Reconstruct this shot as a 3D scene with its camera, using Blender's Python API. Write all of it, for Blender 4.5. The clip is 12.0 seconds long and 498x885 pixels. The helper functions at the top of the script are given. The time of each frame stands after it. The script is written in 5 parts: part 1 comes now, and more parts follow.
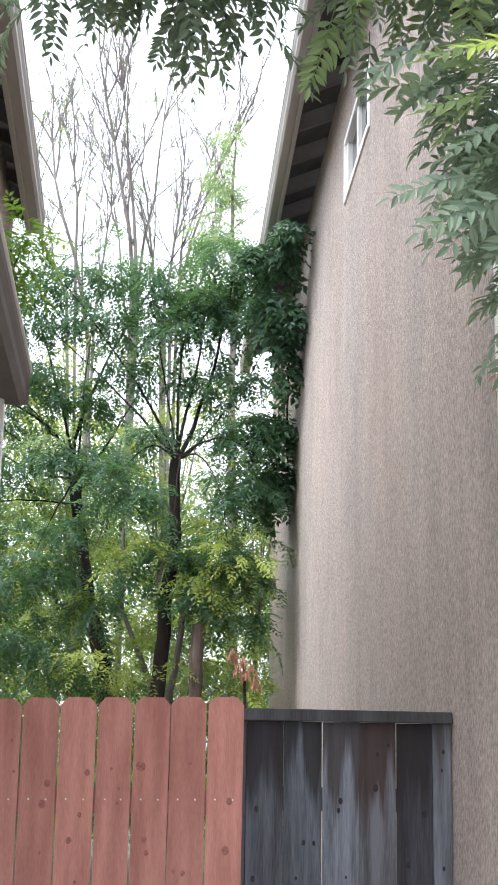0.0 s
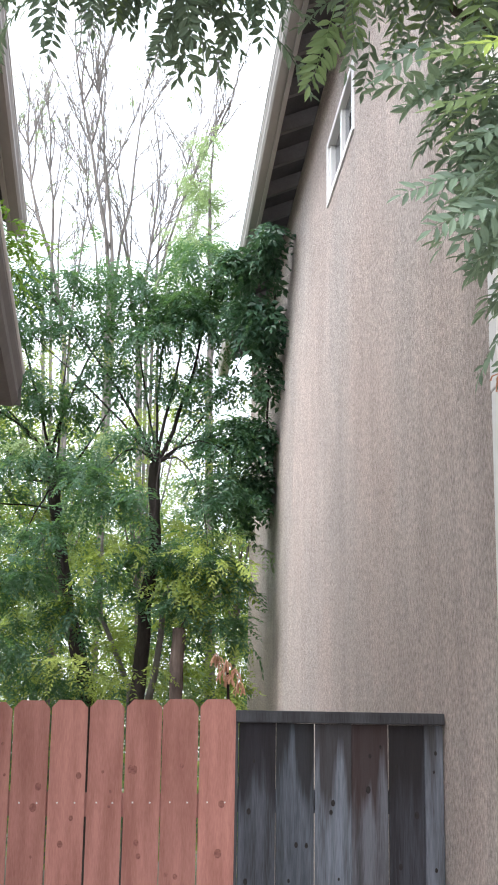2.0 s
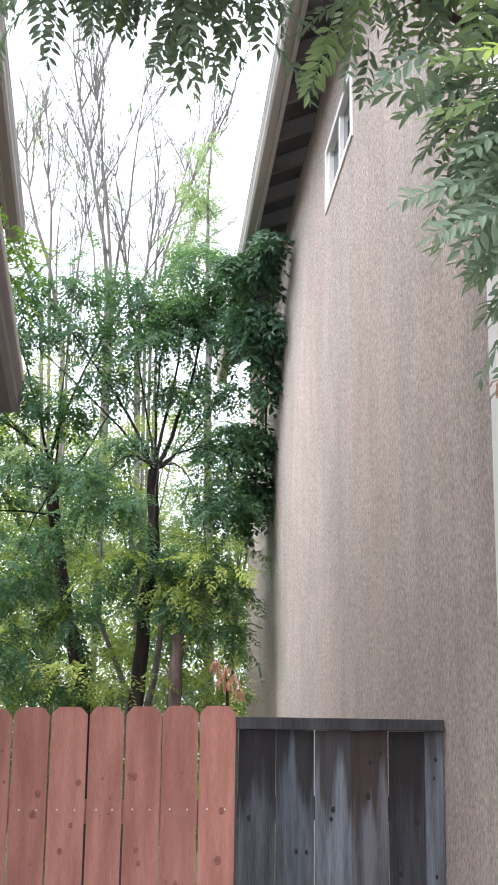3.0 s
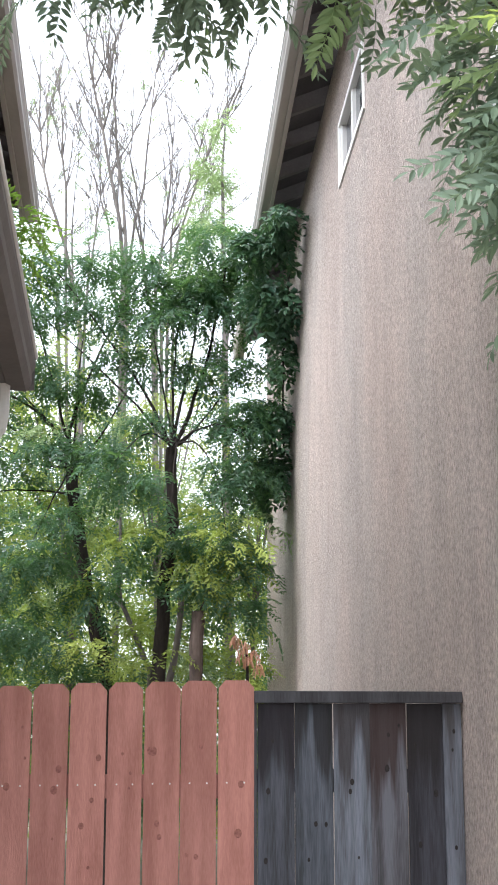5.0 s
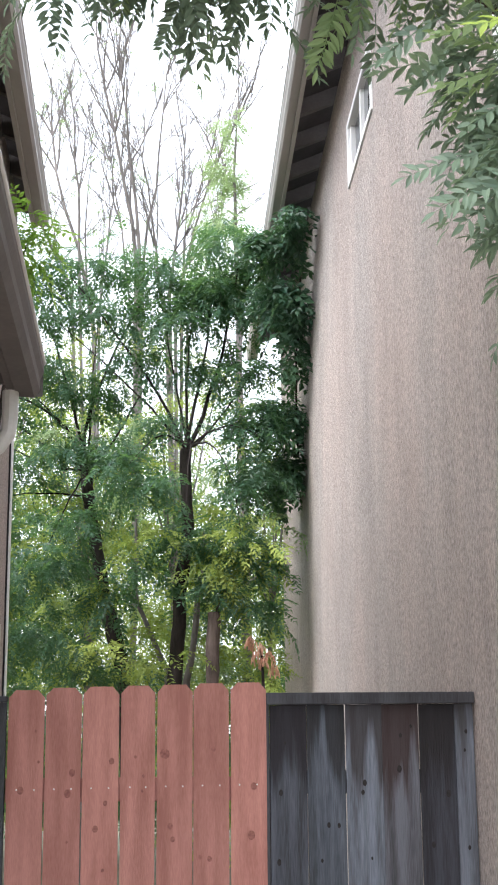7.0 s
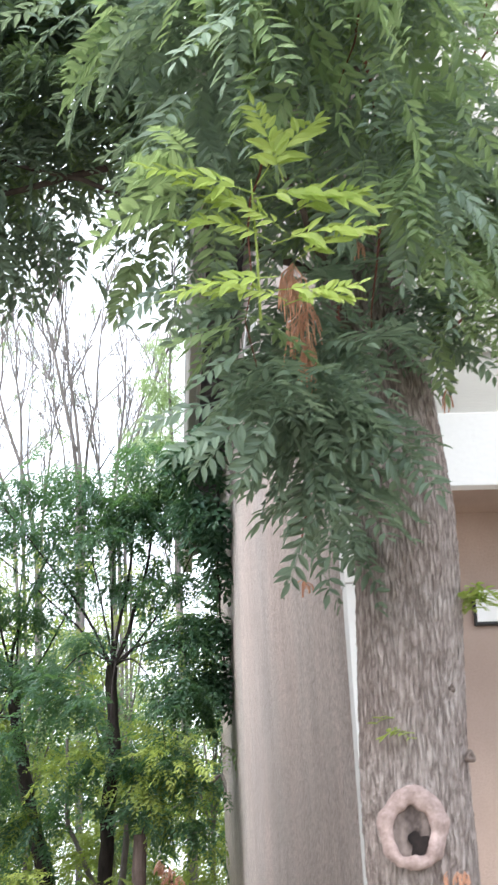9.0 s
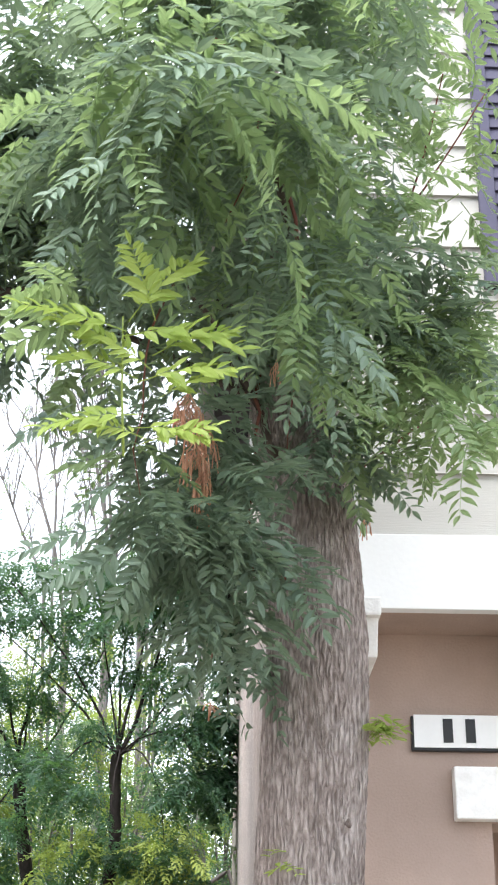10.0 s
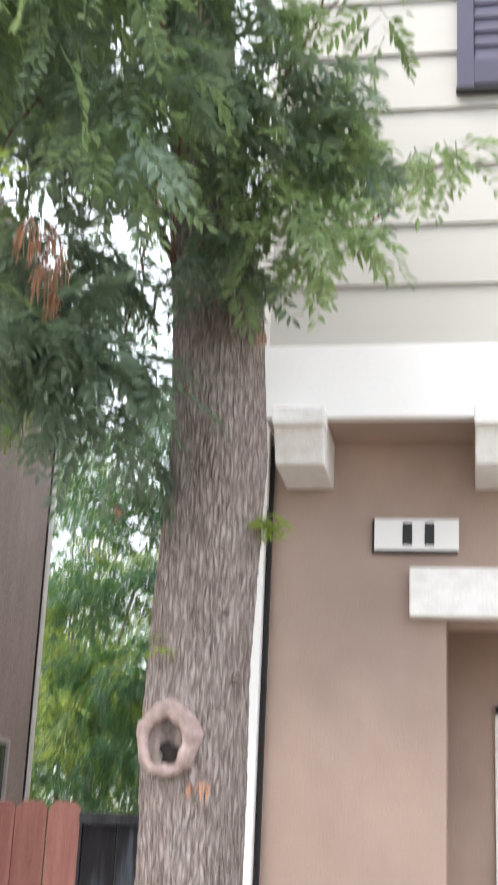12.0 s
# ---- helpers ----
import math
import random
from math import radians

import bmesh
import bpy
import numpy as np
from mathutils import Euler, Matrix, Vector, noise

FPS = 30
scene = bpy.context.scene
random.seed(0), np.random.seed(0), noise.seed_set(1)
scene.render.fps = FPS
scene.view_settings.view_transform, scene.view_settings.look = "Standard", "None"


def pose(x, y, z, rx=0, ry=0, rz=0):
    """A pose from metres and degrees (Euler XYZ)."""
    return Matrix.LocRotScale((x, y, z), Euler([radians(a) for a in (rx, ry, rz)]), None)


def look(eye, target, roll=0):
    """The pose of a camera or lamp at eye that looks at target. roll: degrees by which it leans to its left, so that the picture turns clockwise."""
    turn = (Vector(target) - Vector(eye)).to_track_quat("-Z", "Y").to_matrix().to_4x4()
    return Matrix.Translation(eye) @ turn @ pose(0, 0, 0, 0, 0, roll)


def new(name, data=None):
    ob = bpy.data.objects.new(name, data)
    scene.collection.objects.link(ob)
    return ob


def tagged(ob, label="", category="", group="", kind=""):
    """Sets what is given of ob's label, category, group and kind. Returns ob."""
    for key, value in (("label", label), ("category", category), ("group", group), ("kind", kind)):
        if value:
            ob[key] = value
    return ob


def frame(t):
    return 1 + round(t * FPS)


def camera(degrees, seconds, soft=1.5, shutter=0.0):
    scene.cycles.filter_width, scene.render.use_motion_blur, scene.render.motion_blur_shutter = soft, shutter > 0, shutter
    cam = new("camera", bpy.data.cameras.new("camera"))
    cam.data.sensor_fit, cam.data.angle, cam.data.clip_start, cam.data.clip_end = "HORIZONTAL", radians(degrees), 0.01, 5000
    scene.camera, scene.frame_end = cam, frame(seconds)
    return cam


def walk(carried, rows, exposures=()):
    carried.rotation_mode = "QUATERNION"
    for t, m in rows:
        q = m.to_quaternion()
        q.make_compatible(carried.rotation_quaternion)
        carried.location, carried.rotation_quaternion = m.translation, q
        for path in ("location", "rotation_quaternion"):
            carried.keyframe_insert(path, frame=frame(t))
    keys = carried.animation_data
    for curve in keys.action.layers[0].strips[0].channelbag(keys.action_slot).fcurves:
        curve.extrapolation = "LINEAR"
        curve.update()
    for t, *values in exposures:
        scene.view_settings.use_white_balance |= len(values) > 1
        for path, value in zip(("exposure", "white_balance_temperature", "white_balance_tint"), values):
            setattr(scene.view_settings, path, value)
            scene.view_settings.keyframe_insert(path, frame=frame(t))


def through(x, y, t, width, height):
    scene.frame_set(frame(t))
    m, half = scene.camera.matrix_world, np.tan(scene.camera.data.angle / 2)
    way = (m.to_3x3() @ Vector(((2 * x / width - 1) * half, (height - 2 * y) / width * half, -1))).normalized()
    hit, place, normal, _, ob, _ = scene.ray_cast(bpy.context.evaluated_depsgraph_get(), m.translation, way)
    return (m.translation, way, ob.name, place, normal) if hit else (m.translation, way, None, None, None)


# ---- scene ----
cam = camera(21.1, 12.0, 1.9, 0.25)

# seconds, x, y, z, heading (to the left), pitch, lean (to the right)
PATH = [
    (0.0, 0.000, 0.000, 1.650, -2.82, 12.88, -1.09),
    (0.5, -0.028, 0.007, 1.647, -2.77, 12.99, -0.78),
    (1.0, -0.053, 0.018, 1.639, -2.87, 12.99, -0.63),
    (1.5, -0.066, 0.025, 1.639, -3.40, 12.97, -0.71),
    (2.0, -0.077, 0.023, 1.638, -4.06, 13.11, -0.82),
    (2.5, -0.084, 0.027, 1.635, -4.36, 13.35, -0.77),
    (3.0, -0.082, 0.023, 1.639, -4.14, 13.37, -0.71),
    (3.5, -0.078, 0.024, 1.636, -3.71, 13.07, -0.61),
    (5.5, -0.057, 0.013, 1.630, -3.22, 12.20, 0.03),
    (6.0, -0.053, 0.010, 1.632, -3.12, 11.98, 0.14),
    (6.5, -0.055, 0.010, 1.632, -2.91, 11.93, 0.25),
    (6.7, -0.050, 0.010, 1.633, -2.75, 12.01, 0.22),
    (8.3, 0.213, -0.147, 1.694, -1.29, 16.94, 1.87),
    (8.5, 0.277, -0.149, 1.695, -1.93, 18.12, 1.91),
    (8.7, 0.362, -0.104, 1.680, -2.88, 19.49, 2.81),
    (9.0, 0.443, -0.171, 1.665, -4.02, 21.09, 2.85),
    (9.5, 0.612, -0.191, 1.700, -3.58, 23.53, -0.34),
    (10.0, 0.836, -0.242, 1.755, -1.39, 24.63, -0.51),
    (10.5, 1.017, -0.331, 1.721, -0.31, 25.82, -0.41),
    (11.0, 1.258, -0.226, 1.690, 0.89, 27.46, -0.75),
    (11.5, 1.562, -0.306, 1.688, 5.75, 27.00, -1.95),
    (12.0, 1.842, -0.336, 1.659, 9.60, 17.15, -2.60),
]


def seen_from(x, y, z, heading, pitch, lean):
    a, p = radians(heading), radians(pitch)
    ahead = Vector((-math.sin(a) * math.cos(p), math.cos(a) * math.cos(p), math.sin(p)))
    eye = Vector((x, y, z))
    return look(eye, eye + ahead, -lean)


walk(cam, [(r[0], seen_from(*r[1:])) for r in PATH], [(0.0, 1.22, 6150, 10), (6.7, 1.22, 6150, 10), (8.5, 1.16, 6100, 10), (9.5, 1.28, 6100, 9), (11.0, 1.18, 6150, 9), (12.0, 1.08, 6300, 11)])

# ---------------------------------------------------------------- light
world = bpy.data.worlds.new("overcast_sky")
scene.world = world
world.use_nodes = True
wn = world.node_tree
sky = wn.nodes.new("ShaderNodeTexSky")
sky.sky_type, sky.sun_disc = "NISHITA", False
sky.sun_elevation, sky.sun_rotation = radians(56), radians(223)
sky.air_density, sky.dust_density, sky.ozone_density = 1.0, 6.0, 1.0
bg = wn.nodes["Background"]
bg.inputs["Strength"].default_value = 0.06
wn.links.new(sky.outputs[0], bg.inputs[0])
cloud = wn.nodes.new("ShaderNodeBackground")   # the even white of the cloud layer
cloud.inputs[0].default_value, cloud.inputs[1].default_value = (0.965, 0.985, 1.0, 1), 1.0
both = wn.nodes.new("ShaderNodeAddShader")
wn.links.new(bg.outputs[0], both.inputs[0])
wn.links.new(cloud.outputs[0], both.inputs[1])
wn.links.new(both.outputs[0], wn.nodes["World Output"].inputs[0])
sun = new("sun", bpy.data.lights.new("sun", "SUN"))
sun.data.energy, sun.data.angle, sun.data.color = 1.65, radians(40), (1.0, 0.97, 0.94)
sun.matrix_world = look((-4.2, -4.5, 9.0), (0, 0, 0))


# ---------------------------------------------------------------- materials
def material(name, base, rough=0.8, dark=None, scale=8.0, stretch=(1, 1, 1), bump=0.2, fine=60.0, metal=0.0,
             spread=0.0, blotch=0.5, spec=0.3):
    """A worn surface: two scales of noise in colour, a fine relief, and a change of tone from piece to piece."""
    m = bpy.data.materials.new(name)
    m.use_nodes = True
    n, l = m.node_tree.nodes, m.node_tree.links
    b = n["Principled BSDF"]
    b.inputs["Roughness"].default_value, b.inputs["Metallic"].default_value = rough, metal
    b.inputs["Specular IOR Level"].default_value = spec
    tc, mp = n.new("ShaderNodeTexCoord"), n.new("ShaderNodeMapping")
    mp.inputs["Scale"].default_value = stretch
    l.new(tc.outputs["Object"], mp.inputs["Vector"])
    big, small = n.new("ShaderNodeTexNoise"), n.new("ShaderNodeTexNoise")
    big.inputs["Scale"].default_value, big.inputs["Detail"].default_value = scale, 5
    small.inputs["Scale"].default_value, small.inputs["Detail"].default_value = fine, 6
    info = n.new("ShaderNodeObjectInfo")
    off = n.new("ShaderNodeVectorMath")
    off.operation = "ADD"
    sh = n.new("ShaderNodeMath")
    sh.operation, sh.inputs[1].default_value = "MULTIPLY", 37.0
    l.new(info.outputs["Random"], sh.inputs[0])
    l.new(mp.outputs[0], off.inputs[0])
    l.new(sh.outputs[0], off.inputs[1])
    l.new(off.outputs[0], big.inputs["Vector"])
    l.new(off.outputs[0], small.inputs["Vector"])
    mix = n.new("ShaderNodeMix")
    mix.data_type = "RGBA"
    d = dark or tuple(c * 0.6 for c in base)
    mix.inputs[6].default_value, mix.inputs[7].default_value = (*d, 1), (*base, 1)
    ramp = n.new("ShaderNodeMapRange")
    ramp.inputs[1].default_value, ramp.inputs[2].default_value = 0.5 - blotch / 2, 0.5 + blotch / 2
    add = n.new("ShaderNodeMath")
    add.operation = "ADD"
    half = n.new("ShaderNodeMath")
    half.operation, half.inputs[1].default_value = "MULTIPLY_ADD", 0.5
    half.inputs[2].default_value = -0.25
    l.new(small.outputs[0], half.inputs[0])
    l.new(big.outputs[0], add.inputs[0])
    l.new(half.outputs[0], add.inputs[1])
    l.new(add.outputs[0], ramp.inputs[0])
    l.new(ramp.outputs[0], mix.inputs[0])
    hsv = n.new("ShaderNodeHueSaturation")
    val = n.new("ShaderNodeMapRange")
    val.inputs[3].default_value, val.inputs[4].default_value = 1 - spread, 1 + spread
    l.new(info.outputs["Random"], val.inputs[0])
    l.new(val.outputs[0], hsv.inputs["Value"])
    l.new(mix.outputs[2], hsv.inputs["Color"])
    l.new(hsv.outputs[0], b.inputs["Base Color"])
    bp = n.new("ShaderNodeBump")
    bp.inputs["Strength"].default_value, bp.inputs["Distance"].default_value = bump, 0.004
    l.new(small.outputs[0], bp.inputs["Height"])
    l.new(bp.outputs[0], b.inputs["Normal"])
    return m


def weathered(name, base, dark, stain, top=1.62, depth=0.13, scale=2.6):
    """Old bare boards: grain, grey patches and dark drip stains that run down from the cap."""
    m = material(name, base, 0.88, dark, scale, (8, 8, 0.45), 0.9, 30.0, spread=0.15, blotch=0.30)
    n, l = m.node_tree.nodes, m.node_tree.links
    b = n["Principled BSDF"]
    tc, sep = n.new("ShaderNodeTexCoord"), n.new("ShaderNodeSeparateXYZ")
    l.new(tc.outputs["Object"], sep.inputs[0])
    mp, run = n.new("ShaderNodeMapping"), n.new("ShaderNodeTexNoise")
    mp.inputs["Scale"].default_value = (22, 22, 1.2)
    run.inputs["Scale"].default_value, run.inputs["Detail"].default_value = 1.0, 4
    l.new(tc.outputs["Object"], mp.inputs["Vector"])
    l.new(mp.outputs[0], run.inputs["Vector"])
    low = n.new("ShaderNodeMath")
    low.operation, low.inputs[1].default_value = "MULTIPLY_ADD", 0.9
    l.new(run.outputs[0], low.inputs[0])
    l.new(sep.outputs["Z"], low.inputs[2])
    fade = n.new("ShaderNodeMapRange")
    fade.inputs[1].default_value, fade.inputs[2].default_value = top + 0.40, top + 0.40 + depth
    fade.inputs[4].default_value = 0.85
    l.new(low.outputs[0], fade.inputs[0])
    mix = n.new("ShaderNodeMix")
    mix.data_type = "RGBA"
    mix.inputs[7].default_value = (*stain, 1)
    l.new(fade.outputs[0], mix.inputs[0])
    l.new(b.inputs["Base Color"].links[0].from_socket, mix.inputs[6])
    l.new(mix.outputs[2], b.inputs["Base Color"])
    return m


def leaf_material(name, dark, light, through, glow=0.35, rough=0.45):
    """A leaf: its tone varies from leaflet to leaflet and from spray to spray; some light passes through it."""
    m = bpy.data.materials.new(name)
    m.use_nodes = True
    n, l = m.node_tree.nodes, m.node_tree.links
    b, out = n["Principled BSDF"], n["Material Output"]
    b.inputs["Roughness"].default_value = rough
    b.inputs["Specular IOR Level"].default_value = 0.35
    geo, info = n.new("ShaderNodeNewGeometry"), n.new("ShaderNodeObjectInfo")
    tc, noi = n.new("ShaderNodeTexCoord"), n.new("ShaderNodeTexNoise")
    noi.inputs["Scale"].default_value = 2.2
    l.new(tc.outputs["Object"], noi.inputs["Vector"])
    s = n.new("ShaderNodeMath")
    s.operation = "MULTIPLY_ADD"
    s.inputs[1].default_value = 0.5
    l.new(geo.outputs["Random Per Island"], s.inputs[0])
    s2 = n.new("ShaderNodeMath")
    s2.operation, s2.inputs[1].default_value, s2.inputs[2].default_value = "MULTIPLY_ADD", 1.2, -0.45
    l.new(noi.outputs[0], s2.inputs[0])
    s3 = n.new("ShaderNodeMath")
    s3.operation, s3.inputs[1].default_value = "MULTIPLY_ADD", 0.35
    l.new(info.outputs["Random"], s3.inputs[0])
    l.new(s2.outputs[0], s3.inputs[2])
    l.new(s3.outputs[0], s.inputs[2])
    mix = n.new("ShaderNodeMix")
    mix.data_type = "RGBA"
    mix.inputs[6].default_value, mix.inputs[7].default_value = (*dark, 1), (*light, 1)
    l.new(s.outputs[0], mix.inputs[0])
    l.new(mix.outputs[2], b.inputs["Base Color"])
    t = n.new("ShaderNodeBsdfTranslucent")
    t.inputs["Color"].default_value = (*through, 1)
    ms = n.new("ShaderNodeMixShader")
    ms.inputs[0].default_value = glow
    l.new(b.outputs[0], ms.inputs[1])
    l.new(t.outputs[0], ms.inputs[2])
    l.new(ms.outputs[0], out.inputs[0])
    return m


def combed_stucco(name, base, grey):
    """Plaster combed from top to bottom: fine upright grain, rain streaks and wide grey patches."""
    m = bpy.data.materials.new(name)
    m.use_nodes = True
    n, l = m.node_tree.nodes, m.node_tree.links
    b = n["Principled BSDF"]
    b.inputs["Roughness"].default_value, b.inputs["Specular IOR Level"].default_value = 0.93, 0.2
    tc = n.new("ShaderNodeTexCoord")

    def layer(scale, stretch, detail, rough, lo, hi, out_lo, out_hi):
        mp, noi, rg = n.new("ShaderNodeMapping"), n.new("ShaderNodeTexNoise"), n.new("ShaderNodeMapRange")
        mp.inputs["Scale"].default_value = stretch
        noi.inputs["Scale"].default_value, noi.inputs["Detail"].default_value, noi.inputs["Roughness"].default_value = scale, detail, rough
        l.new(tc.outputs["Object"], mp.inputs["Vector"])
        l.new(mp.outputs[0], noi.inputs["Vector"])
        rg.inputs[1].default_value, rg.inputs[2].default_value, rg.inputs[3].default_value, rg.inputs[4].default_value = lo, hi, out_lo, out_hi
        l.new(noi.outputs[0], rg.inputs[0])
        return rg

    def times(a, c):
        x = n.new("ShaderNodeMath")
        x.operation = "MULTIPLY"
        l.new(a.outputs[0], x.inputs[0])
        l.new(c.outputs[0], x.inputs[1])
        return x

    grain = layer(60.0, (1, 1, 0.72), 7, 0.78, 0.34, 0.66, 0.48, 1.44)
    streak = layer(4.2, (1, 0.8, 0.26), 7, 0.70, 0.32, 0.68, 0.86, 1.10)
    patch = layer(0.75, (1, 1, 0.7), 4, 0.55, 0.38, 0.62, 0.0, 1.0)
    mix = n.new("ShaderNodeMix")
    mix.data_type = "RGBA"
    mix.inputs[6].default_value, mix.inputs[7].default_value = (*base, 1), (*grey, 1)
    l.new(patch.outputs[0], mix.inputs[0])
    sc = n.new("ShaderNodeVectorMath")
    sc.operation = "SCALE"
    l.new(mix.outputs[2], sc.inputs[0])
    l.new(times(grain, streak).outputs[0], sc.inputs["Scale"])
    l.new(sc.outputs[0], b.inputs["Base Color"])
    bp = n.new("ShaderNodeBump")
    bp.inputs["Strength"].default_value, bp.inputs["Distance"].default_value = 0.8, 0.005
    l.new(grain.outputs[0], bp.inputs["Height"])
    l.new(bp.outputs[0], b.inputs["Normal"])
    return m


STUCCO = combed_stucco("stucco_grey_tan", (0.470, 0.398, 0.363), (0.432, 0.386, 0.360))


def streaked(m, warm, cool, scale, stretch):
    """Lays long weathered streaks of two tints over a plastered surface."""
    n, l = m.node_tree.nodes, m.node_tree.links
    b = n["Principled BSDF"]
    tc, mp, noi = n.new("ShaderNodeTexCoord"), n.new("ShaderNodeMapping"), n.new("ShaderNodeTexNoise")
    mp.inputs["Scale"].default_value = stretch
    noi.inputs["Scale"].default_value, noi.inputs["Detail"].default_value = scale, 5
    l.new(tc.outputs["Object"], mp.inputs["Vector"])
    l.new(mp.outputs[0], noi.inputs["Vector"])
    ramp, tint, mul = n.new("ShaderNodeMapRange"), n.new("ShaderNodeMix"), n.new("ShaderNodeMix")
    ramp.inputs[1].default_value, ramp.inputs[2].default_value = 0.36, 0.64
    tint.data_type = mul.data_type = "RGBA"
    mul.blend_type = "MULTIPLY"
    mul.inputs[0].default_value = 1.0
    tint.inputs[6].default_value, tint.inputs[7].default_value = (*cool, 1), (*warm, 1)
    l.new(noi.outputs[0], ramp.inputs[0])
    l.new(ramp.outputs[0], tint.inputs[0])
    l.new(b.inputs["Base Color"].links[0].from_socket, mul.inputs[6])
    l.new(tint.outputs[2], mul.inputs[7])
    l.new(mul.outputs[2], b.inputs["Base Color"])
    return m


STUCCO_BROWN = material("stucco_brown", (0.47, 0.365, 0.315), 0.92, (0.36, 0.27, 0.23), 3.5, (1, 1, 1), 0.5, 120.0, blotch=0.8)
streaked(STUCCO_BROWN, (1.05, 1.02, 0.99), (0.84, 0.83, 0.83), 2.4, (1, 1, 0.5))
WHITE = material("white_paint", (0.86, 0.855, 0.855), 0.5, (0.76, 0.755, 0.75), 3.0, (1, 1, 1), 0.15, 60.0, blotch=1.2)
WORN_WHITE = material("worn_white_paint", (0.86, 0.85, 0.84), 0.6, (0.72, 0.70, 0.68), 22.0, (1, 1, 1), 0.5, 90.0, blotch=0.5)
SIDING = material("siding_paint", (0.50, 0.485, 0.455), 0.55, (0.445, 0.43, 0.40), 2.0, (0.25, 1, 6), 0.25, 60.0, spread=0.02, blotch=1.0)
SHUTTER = material("violet_grey_paint", (0.084, 0.079, 0.125), 0.55, (0.064, 0.060, 0.096), 6.0, (1, 1, 1), 0.1, 60.0, blotch=1.0, spread=0.06)
PICKET = material("red_stain", (0.50, 0.235, 0.195), 0.78, (0.33, 0.140, 0.113), 6.0, (3.4, 3.4, 0.40), 0.5, 90.0, spread=0.09, blotch=0.40)
KNOT = material("wood_knot", (0.36, 0.155, 0.125), 0.75, (0.18, 0.072, 0.058), 110.0, (1, 1, 1), 0.2, 90.0)
GREYWOOD = material("weathered_wood", (0.115, 0.117, 0.128), 0.85, (0.028, 0.027, 0.030), 2.6, (4, 4, 0.5), 0.6, 90.0, spread=0.35, blotch=0.42)
GREYWOOD_DARK = material("dark_weathered_wood", (0.080, 0.080, 0.090), 0.85, (0.026, 0.025, 0.028), 3.2, (3.5, 3.5, 0.35), 0.5, 70.0, spread=0.2, blotch=0.55)
KNOT_GREY = material("grey_wood_knot", (0.035, 0.03, 0.03), 0.8, (0.015, 0.013, 0.013), 90.0)
BOARDS = [weathered("grey_board_stained", (0.103, 0.110, 0.133), (0.041, 0.041, 0.047), (0.021, 0.017, 0.020), 1.52), weathered("grey_board", (0.115, 0.127, 0.156), (0.047, 0.051, 0.059), (0.023, 0.021, 0.022), 1.52),
          weathered("pale_grey_board", (0.196, 0.214, 0.258), (0.081, 0.087, 0.101), (0.047, 0.040, 0.041), 1.52), weathered("brown_grey_board", (0.138, 0.140, 0.163), (0.059, 0.057, 0.063), (0.044, 0.026, 0.023), 1.48),
          weathered("black_grey_board", (0.066, 0.067, 0.083), (0.032, 0.031, 0.037), (0.023, 0.020, 0.021), 1.53), weathered("pale_grey_board_narrow", (0.166, 0.179, 0.216), (0.074, 0.078, 0.090), (0.067, 0.062, 0.064), 1.68)]
NAIL = material("zinc_nail", (0.85, 0.83, 0.8), 0.5, (0.6, 0.58, 0.55), 30.0, metal=0.0)
GUTTER = material("gutter_paint", (0.40, 0.37, 0.34), 0.5, (0.30, 0.28, 0.26), 3.0, (1, 0.3, 1), 0.15, 50.0, blotch=0.9)
GUTTER_EDGE = material("gutter_edge", (0.62, 0.60, 0.58), 0.35, (0.5, 0.48, 0.46), 5.0)
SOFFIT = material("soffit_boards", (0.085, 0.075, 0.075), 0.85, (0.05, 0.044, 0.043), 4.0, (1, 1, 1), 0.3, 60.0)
# paler than the soffit: light on the rafter edges is put into the colour
RAFTER = material("rafter_lit_tone", (0.17, 0.15, 0.145), 0.8, (0.11, 0.098, 0.095), 4.0, (1, 1, 1), 0.3, 60.0)
ROOF = material("roof_shingle", (0.16, 0.15, 0.14), 0.95, (0.08, 0.075, 0.07), 9.0)


